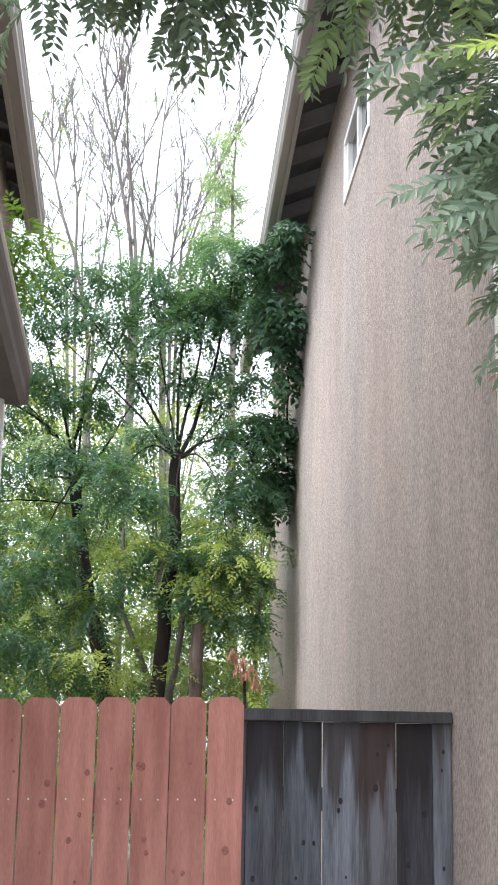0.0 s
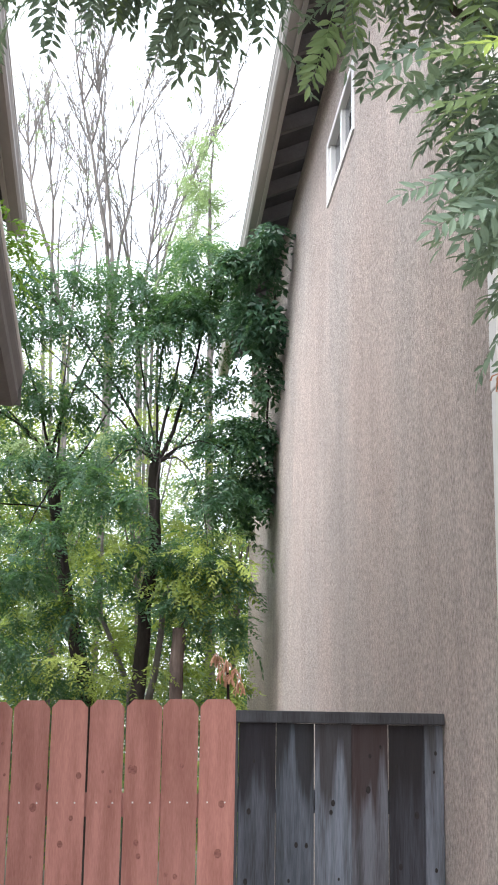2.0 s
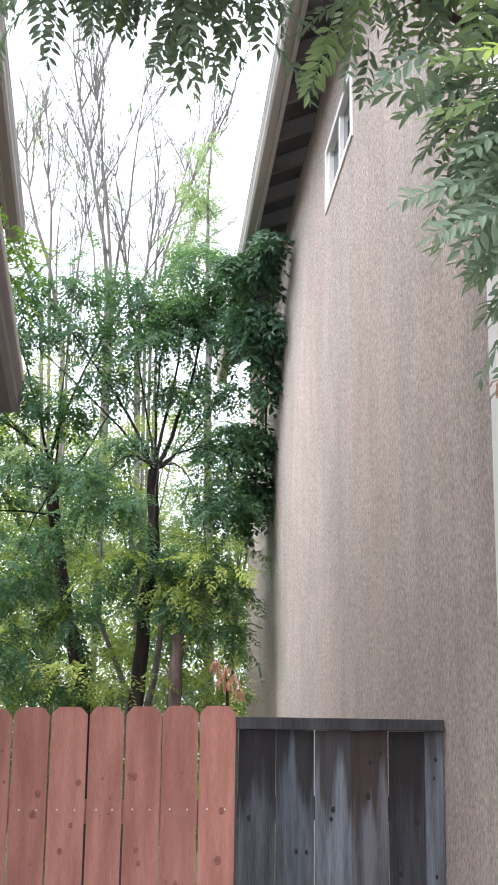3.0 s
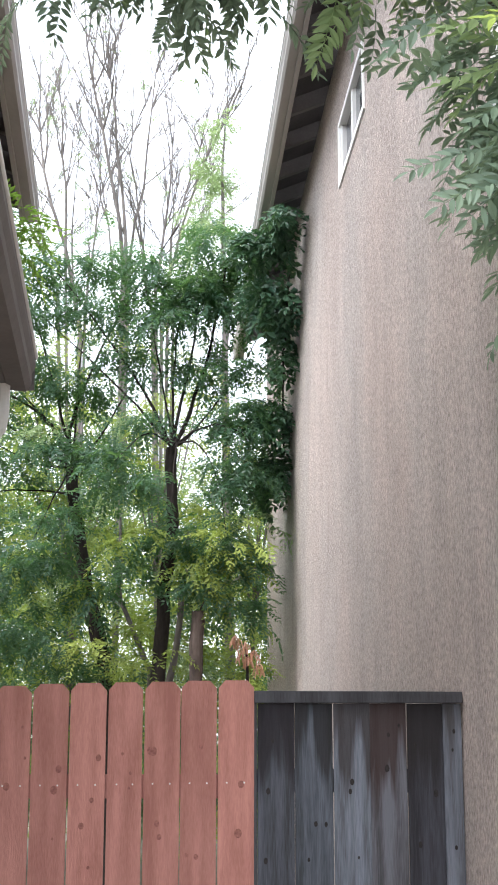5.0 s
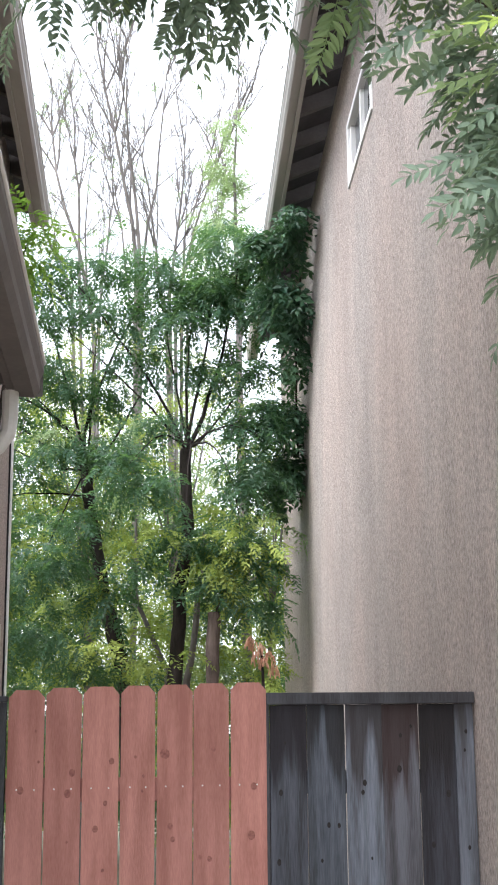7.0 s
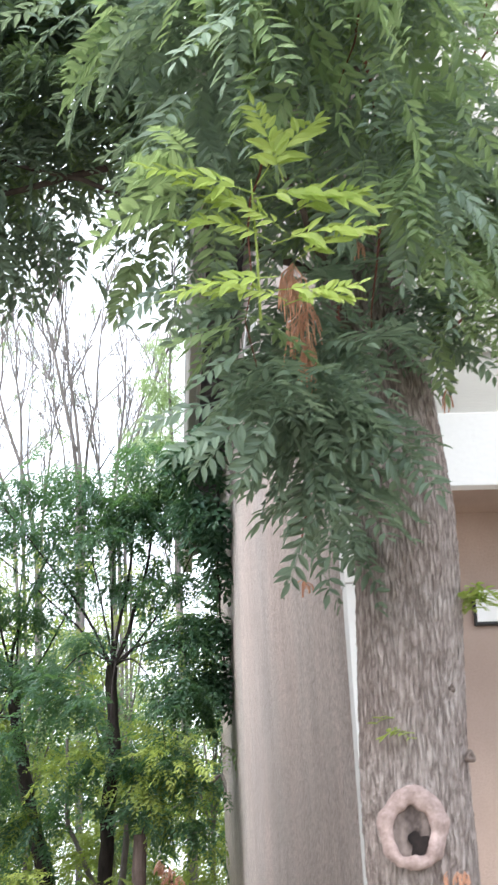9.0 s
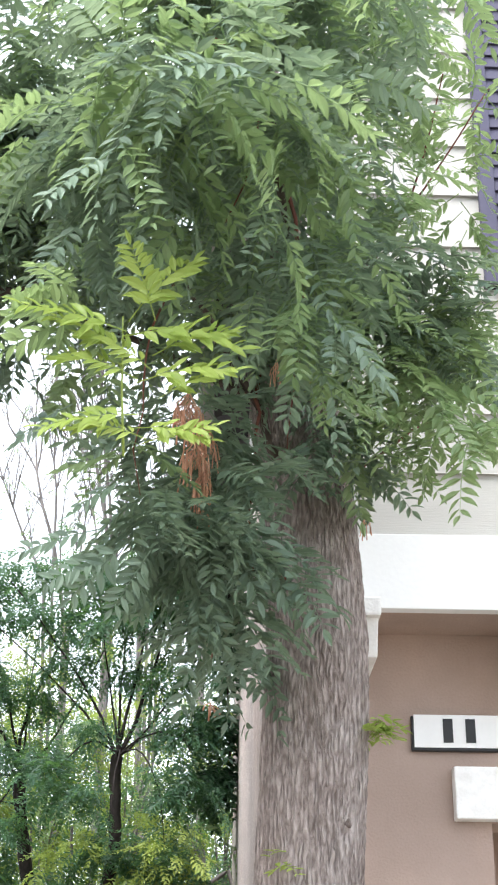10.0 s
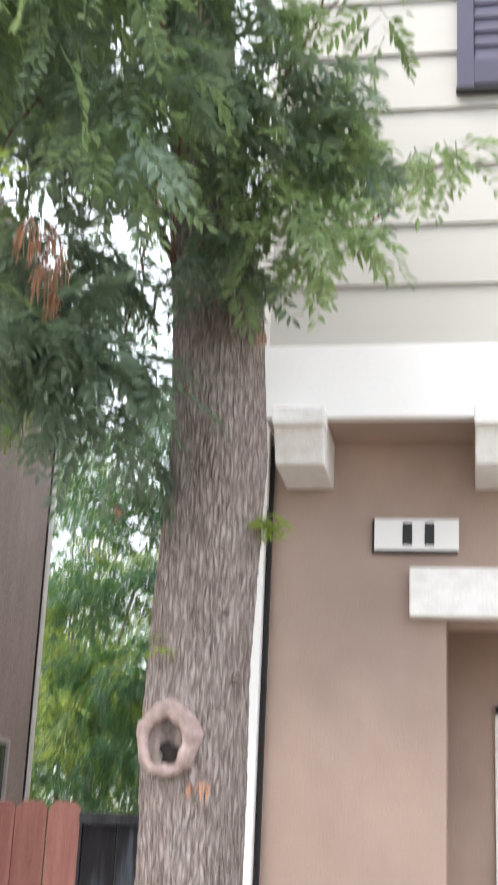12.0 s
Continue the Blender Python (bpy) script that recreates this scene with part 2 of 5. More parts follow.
def bark_material(name, plate, crack):
    """Furrowed bark: long plates with cracks between, weathered in two scales."""
    m = bpy.data.materials.new(name)
    m.use_nodes = True
    n, l = m.node_tree.nodes, m.node_tree.links
    b = n["Principled BSDF"]
    b.inputs["Roughness"].default_value, b.inputs["Specular IOR Level"].default_value = 0.95, 0.2
    tc, mp = n.new("ShaderNodeTexCoord"), n.new("ShaderNodeMapping")
    mp.inputs["Scale"].default_value = (1, 1, 0.14)
    l.new(tc.outputs["Object"], mp.inputs["Vector"])
    warp = n.new("ShaderNodeTexNoise")
    warp.inputs["Scale"].default_value, warp.inputs["Detail"].default_value = 14.0, 4
    l.new(tc.outputs["Object"], warp.inputs["Vector"])
    wv = n.new("ShaderNodeVectorMath")
    wv.operation = "MULTIPLY_ADD"
    wv.inputs[1].default_value = (0.022, 0.022, 0.010)
    l.new(warp.outputs["Color"], wv.inputs[0])
    l.new(mp.outputs[0], wv.inputs[2])
    vo = n.new("ShaderNodeTexVoronoi")
    vo.feature = "DISTANCE_TO_EDGE"
    vo.inputs["Scale"].default_value = 74.0
    l.new(wv.outputs[0], vo.inputs["Vector"])
    fine = n.new("ShaderNodeTexNoise")
    fine.inputs["Scale"].default_value, fine.inputs["Detail"].default_value = 80.0, 7
    grain = n.new("ShaderNodeMapping")
    grain.inputs["Scale"].default_value = (1, 1, 0.33)
    l.new(tc.outputs["Object"], grain.inputs["Vector"])
    l.new(grain.outputs[0], fine.inputs["Vector"])
    edge = n.new("ShaderNodeMapRange")
    edge.inputs[1].default_value, edge.inputs[2].default_value = 0.0, 0.30
    l.new(vo.outputs["Distance"], edge.inputs[0])
    mul = n.new("ShaderNodeMath")
    mul.operation, mul.inputs[1].default_value = "MULTIPLY_ADD", 0.62
    sub = n.new("ShaderNodeMath")
    sub.operation, sub.inputs[1].default_value, sub.inputs[2].default_value = "MULTIPLY_ADD", 1.9, -0.78
    l.new(fine.outputs[0], sub.inputs[0])
    l.new(edge.outputs[0], mul.inputs[0])
    l.new(sub.outputs[0], mul.inputs[2])
    mix = n.new("ShaderNodeMix")
    mix.data_type = "RGBA"
    mix.inputs[6].default_value, mix.inputs[7].default_value = (*crack, 1), (*plate, 1)
    l.new(mul.outputs[0], mix.inputs[0])
    tint = n.new("ShaderNodeMix")
    tint.data_type, tint.blend_type = "RGBA", "MULTIPLY"
    tint.inputs[7].default_value = (0.66, 0.57, 0.54, 1)
    big = n.new("ShaderNodeTexNoise")
    big.inputs["Scale"].default_value = 6.0
    l.new(tc.outputs["Object"], big.inputs["Vector"])
    l.new(big.outputs[0], tint.inputs[0])
    l.new(mix.outputs[2], tint.inputs[6])
    l.new(tint.outputs[2], b.inputs["Base Color"])
    bp = n.new("ShaderNodeBump")
    bp.inputs["Strength"].default_value, bp.inputs["Distance"].default_value = 1.0, 0.011
    l.new(mul.outputs[0], bp.inputs["Height"])
    l.new(bp.outputs[0], b.inputs["Normal"])
    return m


BARK = bark_material("grey_bark", (0.57, 0.515, 0.49), (0.24, 0.205, 0.19))
SCAR = material("branch_scar_wood", (0.52, 0.40, 0.375), 0.9, (0.24, 0.175, 0.16), 30.0, (1, 1, 1), 0.9, 90.0, blotch=0.5)
HEART = material("heartwood_grey", (0.26, 0.21, 0.19), 0.95, (0.09, 0.07, 0.065), 35.0, (1, 1, 0.5), 0.8, 90.0, blotch=0.4)
HOLLOW_SHADE = material("hollow_shade", (0.035, 0.026, 0.024), 0.95, (0.012, 0.009, 0.009), 30.0)
DARKBARK = material("dark_bark", (0.055, 0.045, 0.042), 0.95, (0.02, 0.016, 0.015), 14.0, (1, 1, 0.3), 0.8, 60.0)
BROWNBARK = material("brown_bark", (0.15, 0.115, 0.10), 0.95, (0.06, 0.045, 0.04), 16.0, (1, 1, 0.25), 0.9, 60.0)
PALEBARK = material("pale_bark", (0.22, 0.20, 0.19), 0.95, (0.13, 0.115, 0.11), 10.0, (1, 1, 0.3), 0.5, 60.0)
TWIG = material("red_twig", (0.20, 0.075, 0.05), 0.8, (0.10, 0.04, 0.03), 20.0)
# unseen ground; its pale tone is set to bounce light onto walls and fence
GROUND = material("bounce_ground", (0.25, 0.228, 0.185), 0.95, (0.15, 0.135, 0.105), 2.0, (1, 1, 1), 0.6, 40.0)
GREYPAINT = material("dark_grey_paint", (0.15, 0.135, 0.13), 0.6, (0.10, 0.09, 0.088), 4.0, (1, 1, 1), 0.15, 50.0)
GLASS = material("window_glass", (0.07, 0.08, 0.10), 0.05, (0.04, 0.05, 0.055), 2.0, bump=0.0, spec=0.8)
BLACK = material("black_enamel", (0.02, 0.02, 0.022), 0.4, (0.015, 0.015, 0.015), 10.0)

LEAF = leaf_material("leaf_green", (0.038, 0.074, 0.064), (0.245, 0.33, 0.245), (0.33, 0.42, 0.24), 0.36)
# paler copy of LEAF; on the near tree it paints the brighter light
LEAF_LIGHT = leaf_material("leaf_light", (0.10, 0.17, 0.085), (0.345, 0.445, 0.235), (0.39, 0.51, 0.21), 0.42)
LEAF_YELLOW = leaf_material("leaf_yellow", (0.22, 0.32, 0.06), (0.39, 0.46, 0.13), (0.42, 0.52, 0.11), 0.38)
LEAF_LIME = leaf_material("leaf_lime", (0.13, 0.27, 0.04), (0.30, 0.46, 0.10), (0.36, 0.58, 0.09), 0.45)
LEAF_DRY = leaf_material("leaf_dry", (0.58, 0.26, 0.17), (0.70, 0.42, 0.28), (0.6, 0.3, 0.18), 0.3)
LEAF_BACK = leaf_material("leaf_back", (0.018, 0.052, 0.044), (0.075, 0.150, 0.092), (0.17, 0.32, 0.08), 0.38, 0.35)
# lighter green with the glow of backlit leaves put into the colour
LEAF_BACKLIT_TONE = leaf_material("leaf_backlit_tone", (0.08, 0.14, 0.035), (0.24, 0.30, 0.08), (0.37, 0.46, 0.08), 0.46)
LEAF_IVY = leaf_material("leaf_vine", (0.020, 0.060, 0.046), (0.075, 0.150, 0.080), (0.10, 0.20, 0.06), 0.24, 0.35)


# ---------------------------------------------------------------- mesh helpers
def mesh_of(name, verts, faces, mat, smooth=False):
    me = bpy.data.meshes.new(name)
    me.from_pydata([tuple(v) for v in verts], [], [tuple(f) for f in faces])
    me.materials.append(mat)
    if smooth:
        me.polygons.foreach_set("use_smooth", [True] * len(me.polygons))
    me.update()
    return me


def part(name, me, parent=None, label="", m=None):
    ob = new(name, me)
    if m is not None:
        ob.matrix_basis = m
    if parent is not None:
        ob.parent = parent
    if label:
        ob["label"] = label
    return ob


def thing(name, label, category, group="", kind="", at=(0, 0, 0)):
    ob = new(name)
    ob.location = at
    return tagged(ob, label, category, group, kind)


def box_mesh(name, lo, hi, mat, bevel=0.0, jitter=0.0):
    """A block between two corners, with rounded edges."""
    bm = bmesh.new()
    bmesh.ops.create_cube(bm, size=1.0)
    lo, hi = Vector(lo), Vector(hi)
    for v in bm.verts:
        v.co = Vector(((lo[i] + hi[i]) / 2 + v.co[i] * (hi[i] - lo[i])) for i in range(3))
        if jitter:
            v.co += Vector(random.uniform(-jitter, jitter) for _ in range(3))
    if bevel:
        bmesh.ops.bevel(bm, geom=bm.edges[:], offset=bevel, segments=2, affect="EDGES", profile=0.6)
    me = bpy.data.meshes.new(name)
    bm.to_mesh(me)
    bm.free()
    me.materials.append(mat)
    return me


def tube(points, radii, sides=6, verts=None, faces=None):
    """A tapered tube along a line of points."""
    verts, faces = ([] if verts is None else verts), ([] if faces is None else faces)
    pts = [Vector(p) for p in points]
    base = len(verts)
    ref = Vector((0.31, 0.83, 0.17))
    for i, p in enumerate(pts):
        d = (pts[min(i + 1, len(pts) - 1)] - pts[max(i - 1, 0)]).normalized()
        a = d.cross(ref).normalized()
        b = d.cross(a)
        for k in range(sides):
            w = 2 * math.pi * k / sides
            verts.append(p + (a * math.cos(w) + b * math.sin(w)) * radii[i])
    for i in range(len(pts) - 1):
        for k in range(sides):
            o, q = base + i * sides, base + (i + 1) * sides
            faces.append((o + k, o + (k + 1) % sides, q + (k + 1) % sides, q + k))
    return verts, faces


def bend(a, b, sag=0.1, n=7, wob=0.03):
    """Points from a to b along an uneven curve."""
    a, b = Vector(a), Vector(b)
    side = Vector((random.uniform(-1, 1), random.uniform(-1, 1), random.uniform(-0.3, 1))) * sag
    out = []
    for i in range(n):
        t = i / (n - 1)
        j = Vector(random.uniform(-wob, wob) for _ in range(3)) if 0 < i < n - 1 else Vector()
        out.append(a.lerp(b, t) + side * math.sin(math.pi * t) + j)
    return out


# ---------------------------------------------------------------- leaves
def leaflet(length, width, near):
    """A pointed leaflet along +y, folded on its midrib: points and faces."""
    h, k = width * 0.18, length
    if near:
        v = [(0, 0, 0), (-0.8 * width / 2, 0.25 * k, h), (-width / 2, 0.5 * k, h), (-0.55 * width / 2, 0.78 * k, h * 0.4), (0, k, -0.06 * k),
             (0.55 * width / 2, 0.78 * k, h * 0.4), (width / 2, 0.5 * k, h), (0.8 * width / 2, 0.25 * k, h), (0, 0.5 * k, 0)]
        f = [(0, 8, 2, 1), (8, 4, 3, 2), (0, 7, 6, 8), (8, 6, 5, 4)]
    else:
        v = [(0, 0, 0), (-width / 2, 0.45 * k, h), (0, k, -0.06 * k), (width / 2, 0.45 * k, h)]
        f = [(0, 2, 1), (0, 3, 2)]
    return np.array(v, float), f


def frond(length=0.26, pairs=6, leaf=0.075, width=0.026, near=True, droop=0.35, rng=None):
    """A pinnate leaf along +y with a drooping stalk."""
    rng = rng or np.random.default_rng(0)
    verts, faces = [], []

    def spine(t):
        return np.array((0.0, length * t * (1 - 0.15 * droop * t), -length * droop * t * t))

    def put(v, f):
        o = sum(len(x) for x in verts)
        verts.append(v)
        faces.extend(tuple(i + o for i in q) for q in f)

    if near:
        tv, tf = tube([spine(t) for t in (0, 0.35, 0.7, 1)], (0.0022, 0.0018, 0.0013, 0.0006), 3)
        put(np.array([tuple(v) for v in tv]), tf)
    spots = [(0.22 + 0.72 * i / max(pairs - 1, 1), s) for i in range(pairs) for s in (-1, 1)] + [(1.0, 0)]
    for t, s in spots:
        size = (0.75 + 0.35 * math.sin(math.pi * min(t, 0.95))) * rng.uniform(0.85, 1.12)
        v, f = leaflet(leaf * size, width * size, near)
        a = -s * radians(rng.uniform(46, 64)) + radians(rng.uniform(-7, 7))
        e = Euler((radians(rng.uniform(-26, 6)), radians(rng.uniform(-20, 20)), a)).to_matrix()
        put(v @ np.array(e).T + spine(min(1.0, t + rng.uniform(-0.02, 0.02))), f)
    return np.concatenate(verts), faces


def scatter(kit, poses):
    """One lot of points and faces from many placed fronds."""
    verts, faces, o = [], [], 0
    for which, m in poses:
        v, f = kit[which % len(kit)]
        r = np.array(m.to_3x3())
        verts.append(v @ r.T + np.array(m.translation))
        faces.extend(tuple(i + o for i in q) for q in f)
        o += len(v)
    return np.concatenate(verts), faces


def hang(p, rng, droop=(-55, 5), scale=(0.8, 1.2), heading=None):
    """A pose for a frond whose stalk starts at p."""
    a = rng.uniform(0, 360) if heading is None else heading + rng.uniform(-50, 50)
    s = rng.uniform(*scale)
    turn = Euler((radians(rng.uniform(*droop)), radians(rng.uniform(-30, 30)), radians(a))).to_matrix().to_4x4()
    return Matrix.Translation(p) @ turn @ Matrix.Diagonal((s, s, s, 1))


def clump(c, r, n, rng, **how):
    """Poses for n fronds in an ellipsoid, thicker towards its skin."""
    out = []
    for _ in range(n):
        d = Vector(rng.normal(size=3)).normalized() * rng.uniform(0.25, 1.0) ** 0.6
        p = Vector((c[0] + d.x * r[0], c[1] + d.y * r[1], c[2] + d.z * r[2]))
        out.append((int(rng.integers(0, 99)), hang(p, rng, **how)))
    return out


def toward(p, way, face, size=1.0):
    """The pose of a frond that starts at p, runs along `way` and turns its upper side to `face`."""
    yv = Vector(way).normalized()
    xv = yv.cross(Vector(face)).normalized()
    zv = xv.cross(yv)
    return Matrix.Translation(p) @ Matrix((xv, yv, zv)).transposed().to_4x4() @ Matrix.Diagonal((size, size, size, 1))


def bough(c, r, n, rng, scale=(0.8, 1.15), sag=0.45):
    """Poses for n fronds set in two ranks along drooping twigs that run out from the middle of an ellipsoid."""
    out, c, r = [], Vector(c), Vector(r)
    while len(out) < n:
        d = Vector((rng.normal(), rng.normal(), rng.normal() * 0.6 + 0.1)).normalized()
        reach = Vector((d.x * r.x, d.y * r.y, d.z * r.z))
        start = c + Vector((rng.uniform(-0.35, 0.35) * r[i] for i in range(3)))
        size = rng.uniform(*scale)
        steps = int(rng.integers(4, 8))
        side = d.cross(Vector((0, 0, 1))).normalized()
        for k in range(steps):
            q = (k + 1) / steps
            p = start + reach * (0.9 * q) - Vector((0, 0, sag * q * q * reach.length * 0.5))
            flip = 1 if k % 2 else -1
            way = d * 0.55 + side * flip * 0.8 + Vector((rng.normal() * 0.25, rng.normal() * 0.25, -0.25 - sag * 0.6 * q + rng.normal() * 0.2))
            face = Vector((rng.normal() * 0.35, rng.normal() * 0.35 - 0.25, 1.0))
            out.append((int(rng.integers(0, 99)), toward(p, way, face, size * rng.uniform(0.8, 1.1))))
    return out[:n]


gen = np.random.default_rng(5)
NEAR_KIT = [frond(0.25, 8, 0.058, 0.0195, True, d, gen) for d in (0.15, 0.3, 0.45, 0.6)] + [frond(0.18, 6, 0.052, 0.0190, True, d, gen) for d in (0.25, 0.5)]
FAR_KIT = [frond(0.25, 6, 0.062, 0.025, False, d, gen) for d in (0.15, 0.35, 0.6)]
BROAD_KIT = [frond(0.20, 3, 0.10, 0.055, False, d, gen) for d in (0.2, 0.4, 0.7)]

# ---------------------------------------------------------------- ground
gv, gf = [], []
span = [-900, -60, -20, -8, -4, -2, 0, 2, 4, 8, 14, 20, 30, 60, 900]
for yy in span:
    for xx in span:
        flat = abs(xx) < 3 and yy < 17
        gv.append((xx, yy + 8, 0.0 if flat else noise.noise((xx * 0.11, yy * 0.11, 0)) * 0.12))
k = len(span)
for j in range(k - 1):
    for i in range(k - 1):
        gf.append((j * k + i, j * k + i + 1, (j + 1) * k + i + 1, (j + 1) * k + i))
tagged(new("ground", mesh_of("ground", gv, gf, GROUND, True)), "unseen ground between the two houses, made pale to bounce light", "ground", kind="structure")


# ---------------------------------------------------------------- the grey-tan house
def wall_with_hole(name, lo, hi, holes, axis, mat):
    """A thick wall in the plane across `axis` (0: x, 1: y), with rectangular openings (a0, a1, z0, z1) through it."""
    u = 1 - axis
    cuts_a = sorted({lo[u], hi[u], *(h[0] for h in holes), *(h[1] for h in holes)})
    cuts_z = sorted({lo[2], hi[2], *(h[2] for h in holes), *(h[3] for h in holes)})
    bm = bmesh.new()

    def vert(a, z, d):
        c = [0, 0, z]
        c[u], c[axis] = a, d
        return bm.verts.new(c)

    for i in range(len(cuts_a) - 1):
        for j in range(len(cuts_z) - 1):
            a0, a1, z0, z1 = cuts_a[i], cuts_a[i + 1], cuts_z[j], cuts_z[j + 1]
            if any(h[0] <= a0 and a1 <= h[1] and h[2] <= z0 and z1 <= h[3] for h in holes):
                continue
            q = [[vert(a, z, d) for a, z in ((a0, z0), (a1, z0), (a1, z1), (a0, z1))] for d in (lo[axis], hi[axis])]
            bm.faces.new(q[0])
            bm.faces.new(q[1][::-1])
            for e in range(4):
                bm.faces.new((q[0][e], q[0][(e + 1) % 4], q[1][(e + 1) % 4], q[1][e]))
    bmesh.ops.remove_doubles(bm, verts=bm.verts[:], dist=1e-5)
    bm.verts.index_update()
    inner = {}
    for f in bm.faces:
        inner.setdefault(frozenset(v.index for v in f.verts), []).append(f)
    bmesh.ops.delete(bm, geom=[f for fs in inner.values() if len(fs) > 1 for f in fs], context="FACES")
    bmesh.ops.recalc_face_normals(bm, faces=bm.faces[:])
    me = bpy.data.meshes.new(name)
    bm.to_mesh(me)
    bm.free()
    me.materials.append(mat)
    return me


WX, FAR, HY, UY = 1.07, 15.9, 4.35, 4.06   # side wall, its far end, lower front wall, upper front wall
WIN = (7.47, 8.70, 5.36, 5.84)

wall_side = tagged(new("wall_side", wall_with_hole("wall_side", (WX, HY + 0.05, 0), (WX + 0.2, FAR, 6.42), [WIN], 0, STUCCO)),
                   "tall grey-tan stucco side wall with streaky stains", "wall", kind="structure")
wall_front = tagged(new("wall_front", wall_with_hole("wall_front", (WX + 0.01, HY, 0), (6.0, HY + 0.2, 3.12), [(1.775, 4.2, 0, 2.47)], 1, STUCCO_BROWN)),
                    "brown stucco ground-floor front wall with a recess", "wall", kind="structure")
tagged(new("wall_recess", wall_with_hole("wall_recess", (1.6, HY + 0.62, 0), (4.4, HY + 0.72, 2.6), [(1.95, 4.0, 0, 2.25)], 1, STUCCO_BROWN)),
       "brown stucco wall inside the recess", "wall", kind="structure")
for a, b in ((1.655, 1.775), (4.2, 4.32)):
    tagged(new("wall_recess_side", box_mesh("wall_recess_side", (a, HY + 0.2, 0), (b, HY + 0.62, 2.6), STUCCO_BROWN)),
           "brown stucco cheek of the recess", "wall", kind="structure")
tagged(new("ceiling_recess", box_mesh("ceiling_recess", (1.6, HY + 0.2, 2.6), (4.4, HY + 0.72, 2.7), STUCCO_BROWN)),
       "brown stucco ceiling of the recess", "ceiling", kind="structure")
garage = thing("door_1", "plain white painted door in the recess", "door", kind="structure")
part("door_leaf", box_mesh("door_leaf", (1.99, HY + 0.66, 0), (3.96, HY + 0.70, 2.21), WHITE, 0.004), garage)
for lo, hi in (((1.95, HY + 0.60, 0), (1.99, HY + 0.70, 2.25)), ((3.96, HY + 0.60, 0), (4.0, HY + 0.70, 2.25)), ((1.95, HY + 0.60, 2.21), (4.0, HY + 0.70, 2.25))):
    part("door_frame", box_mesh("door_frame", lo, hi, WHITE, 0.004), garage)
tagged(new("wall_back", box_mesh("wall_back", (WX + 0.2, FAR - 0.2, 0), (6.0, FAR, 6.42), STUCCO)), "grey-tan stucco rear wall", "wall", kind="structure")
tagged(new("wall_end", box_mesh("wall_end", (5.8, HY + 0.2, 0), (6.0, FAR - 0.2, 6.42), STUCCO)), "grey-tan stucco end wall", "wall", kind="structure")

# the overhanging upper floor: soffit, white beam, lapped boards
tagged(new("soffit_front", box_mesh("soffit_front", (WX + 0.085, UY + 0.03, 3.121), (6.0, HY + 0.25, 3.16), STUCCO_BROWN)),
       "brown stucco underside of the overhanging upper floor", "ceiling", kind="structure")
wall_upper = tagged(new("wall_upper", box_mesh("wall_upper", (WX + 0.085, UY + 0.03, 3.161), (6.0, UY + 0.25, 6.42), SIDING)),
                    "cream painted upper wall clad in lapped boards", "wall", kind="structure")
beam = tagged(new("trim_beam", box_mesh("trim_beam", (WX + 0.075, UY - 0.02, 3.118), (6.0, UY + 0.03, 3.385), WHITE, 0.004)),
              "broad white painted band under the lapped boards", "trim", kind="structure")


def lap_board(z0, z1, x0, x1):
    """A board whose lower edge stands proud of the one below."""
    y0, y1, y2 = UY - 0.004, UY + 0.012, UY + 0.03
    prof = [(y0, z0), (y0 + 0.001, z0 + 0.004), (y1, z1 + 0.02), (y2, z1 + 0.02), (y2, z0)]
    v = [(x, y, z) for x in (x0, x1) for y, z in prof]
    f = [(0, 1, 2, 3, 4), (9, 8, 7, 6, 5)] + [(i, i + 5, (i + 1) % 5 + 5, (i + 1) % 5) for i in range(5)]
    return mesh_of("siding_board", v, f, SIDING)


z = 3.387
while z < 6.38:
    part("siding_board", lap_board(z, min(z + 0.2355, 6.4), WX + 0.087, 6.0), wall_upper)
    z += 0.2355


def corbel(x):
    """A beam end under the white band: a block whose front slopes back below a chipped cap."""
    ob = thing("corbel", "white painted wooden beam end with chipped edges", "corbel", "beam ends under the band")
    block = box_mesh("block", (x, UY - 0.105, 2.945), (x + 0.172, HY, 3.1175), WORN_WHITE, 0.006, jitter=0.002)
    for v in block.vertices:
        if v.co.y < UY:
            v.co.y += (3.10 - v.co.z) * 0.45
    part("block", block, ob)
    cap = box_mesh("cap", (x - 0.004, UY - 0.118, 3.062), (x + 0.176, UY - 0.022, 3.128), WORN_WHITE, 0.009, jitter=0.004)
    for v in cap.vertices:
        v.co += Vector((noise.noise(v.co * 31), noise.noise(v.co * 37), noise.noise(v.co * 41))) * 0.004
    part("cap", cap, ob)
    return ob


corbel(1.197)
corbel(1.878)

header = thing("lintel_board", "white painted wooden lintel board with a rough lower edge", "trim")
part("board", box_mesh("board", (1.648, HY - 0.055, 2.475), (4.35, HY - 0.001, 2.648), WORN_WHITE, 0.006, jitter=0.002), header)

plaque = thing("house_number_plaque", "white enamel number plaque with a black edge on brown stucco", "sign")
part("backing", box_mesh("backing", (1.514, HY - 0.022, 2.706), (1.815, HY, 2.826), BLACK, 0.003), plaque, "black backing plate")
part("face", box_mesh("face", (1.522, HY - 0.027, 2.716), (1.820, HY - 0.0225, 2.829), WHITE, 0.002), plaque)
for x in (1.622, 1.700):
    part("bar", box_mesh("bar", (x, HY - 0.030, 2.733), (x + 0.034, HY - 0.0275, 2.815), BLACK, 0.001), plaque, "black bar")

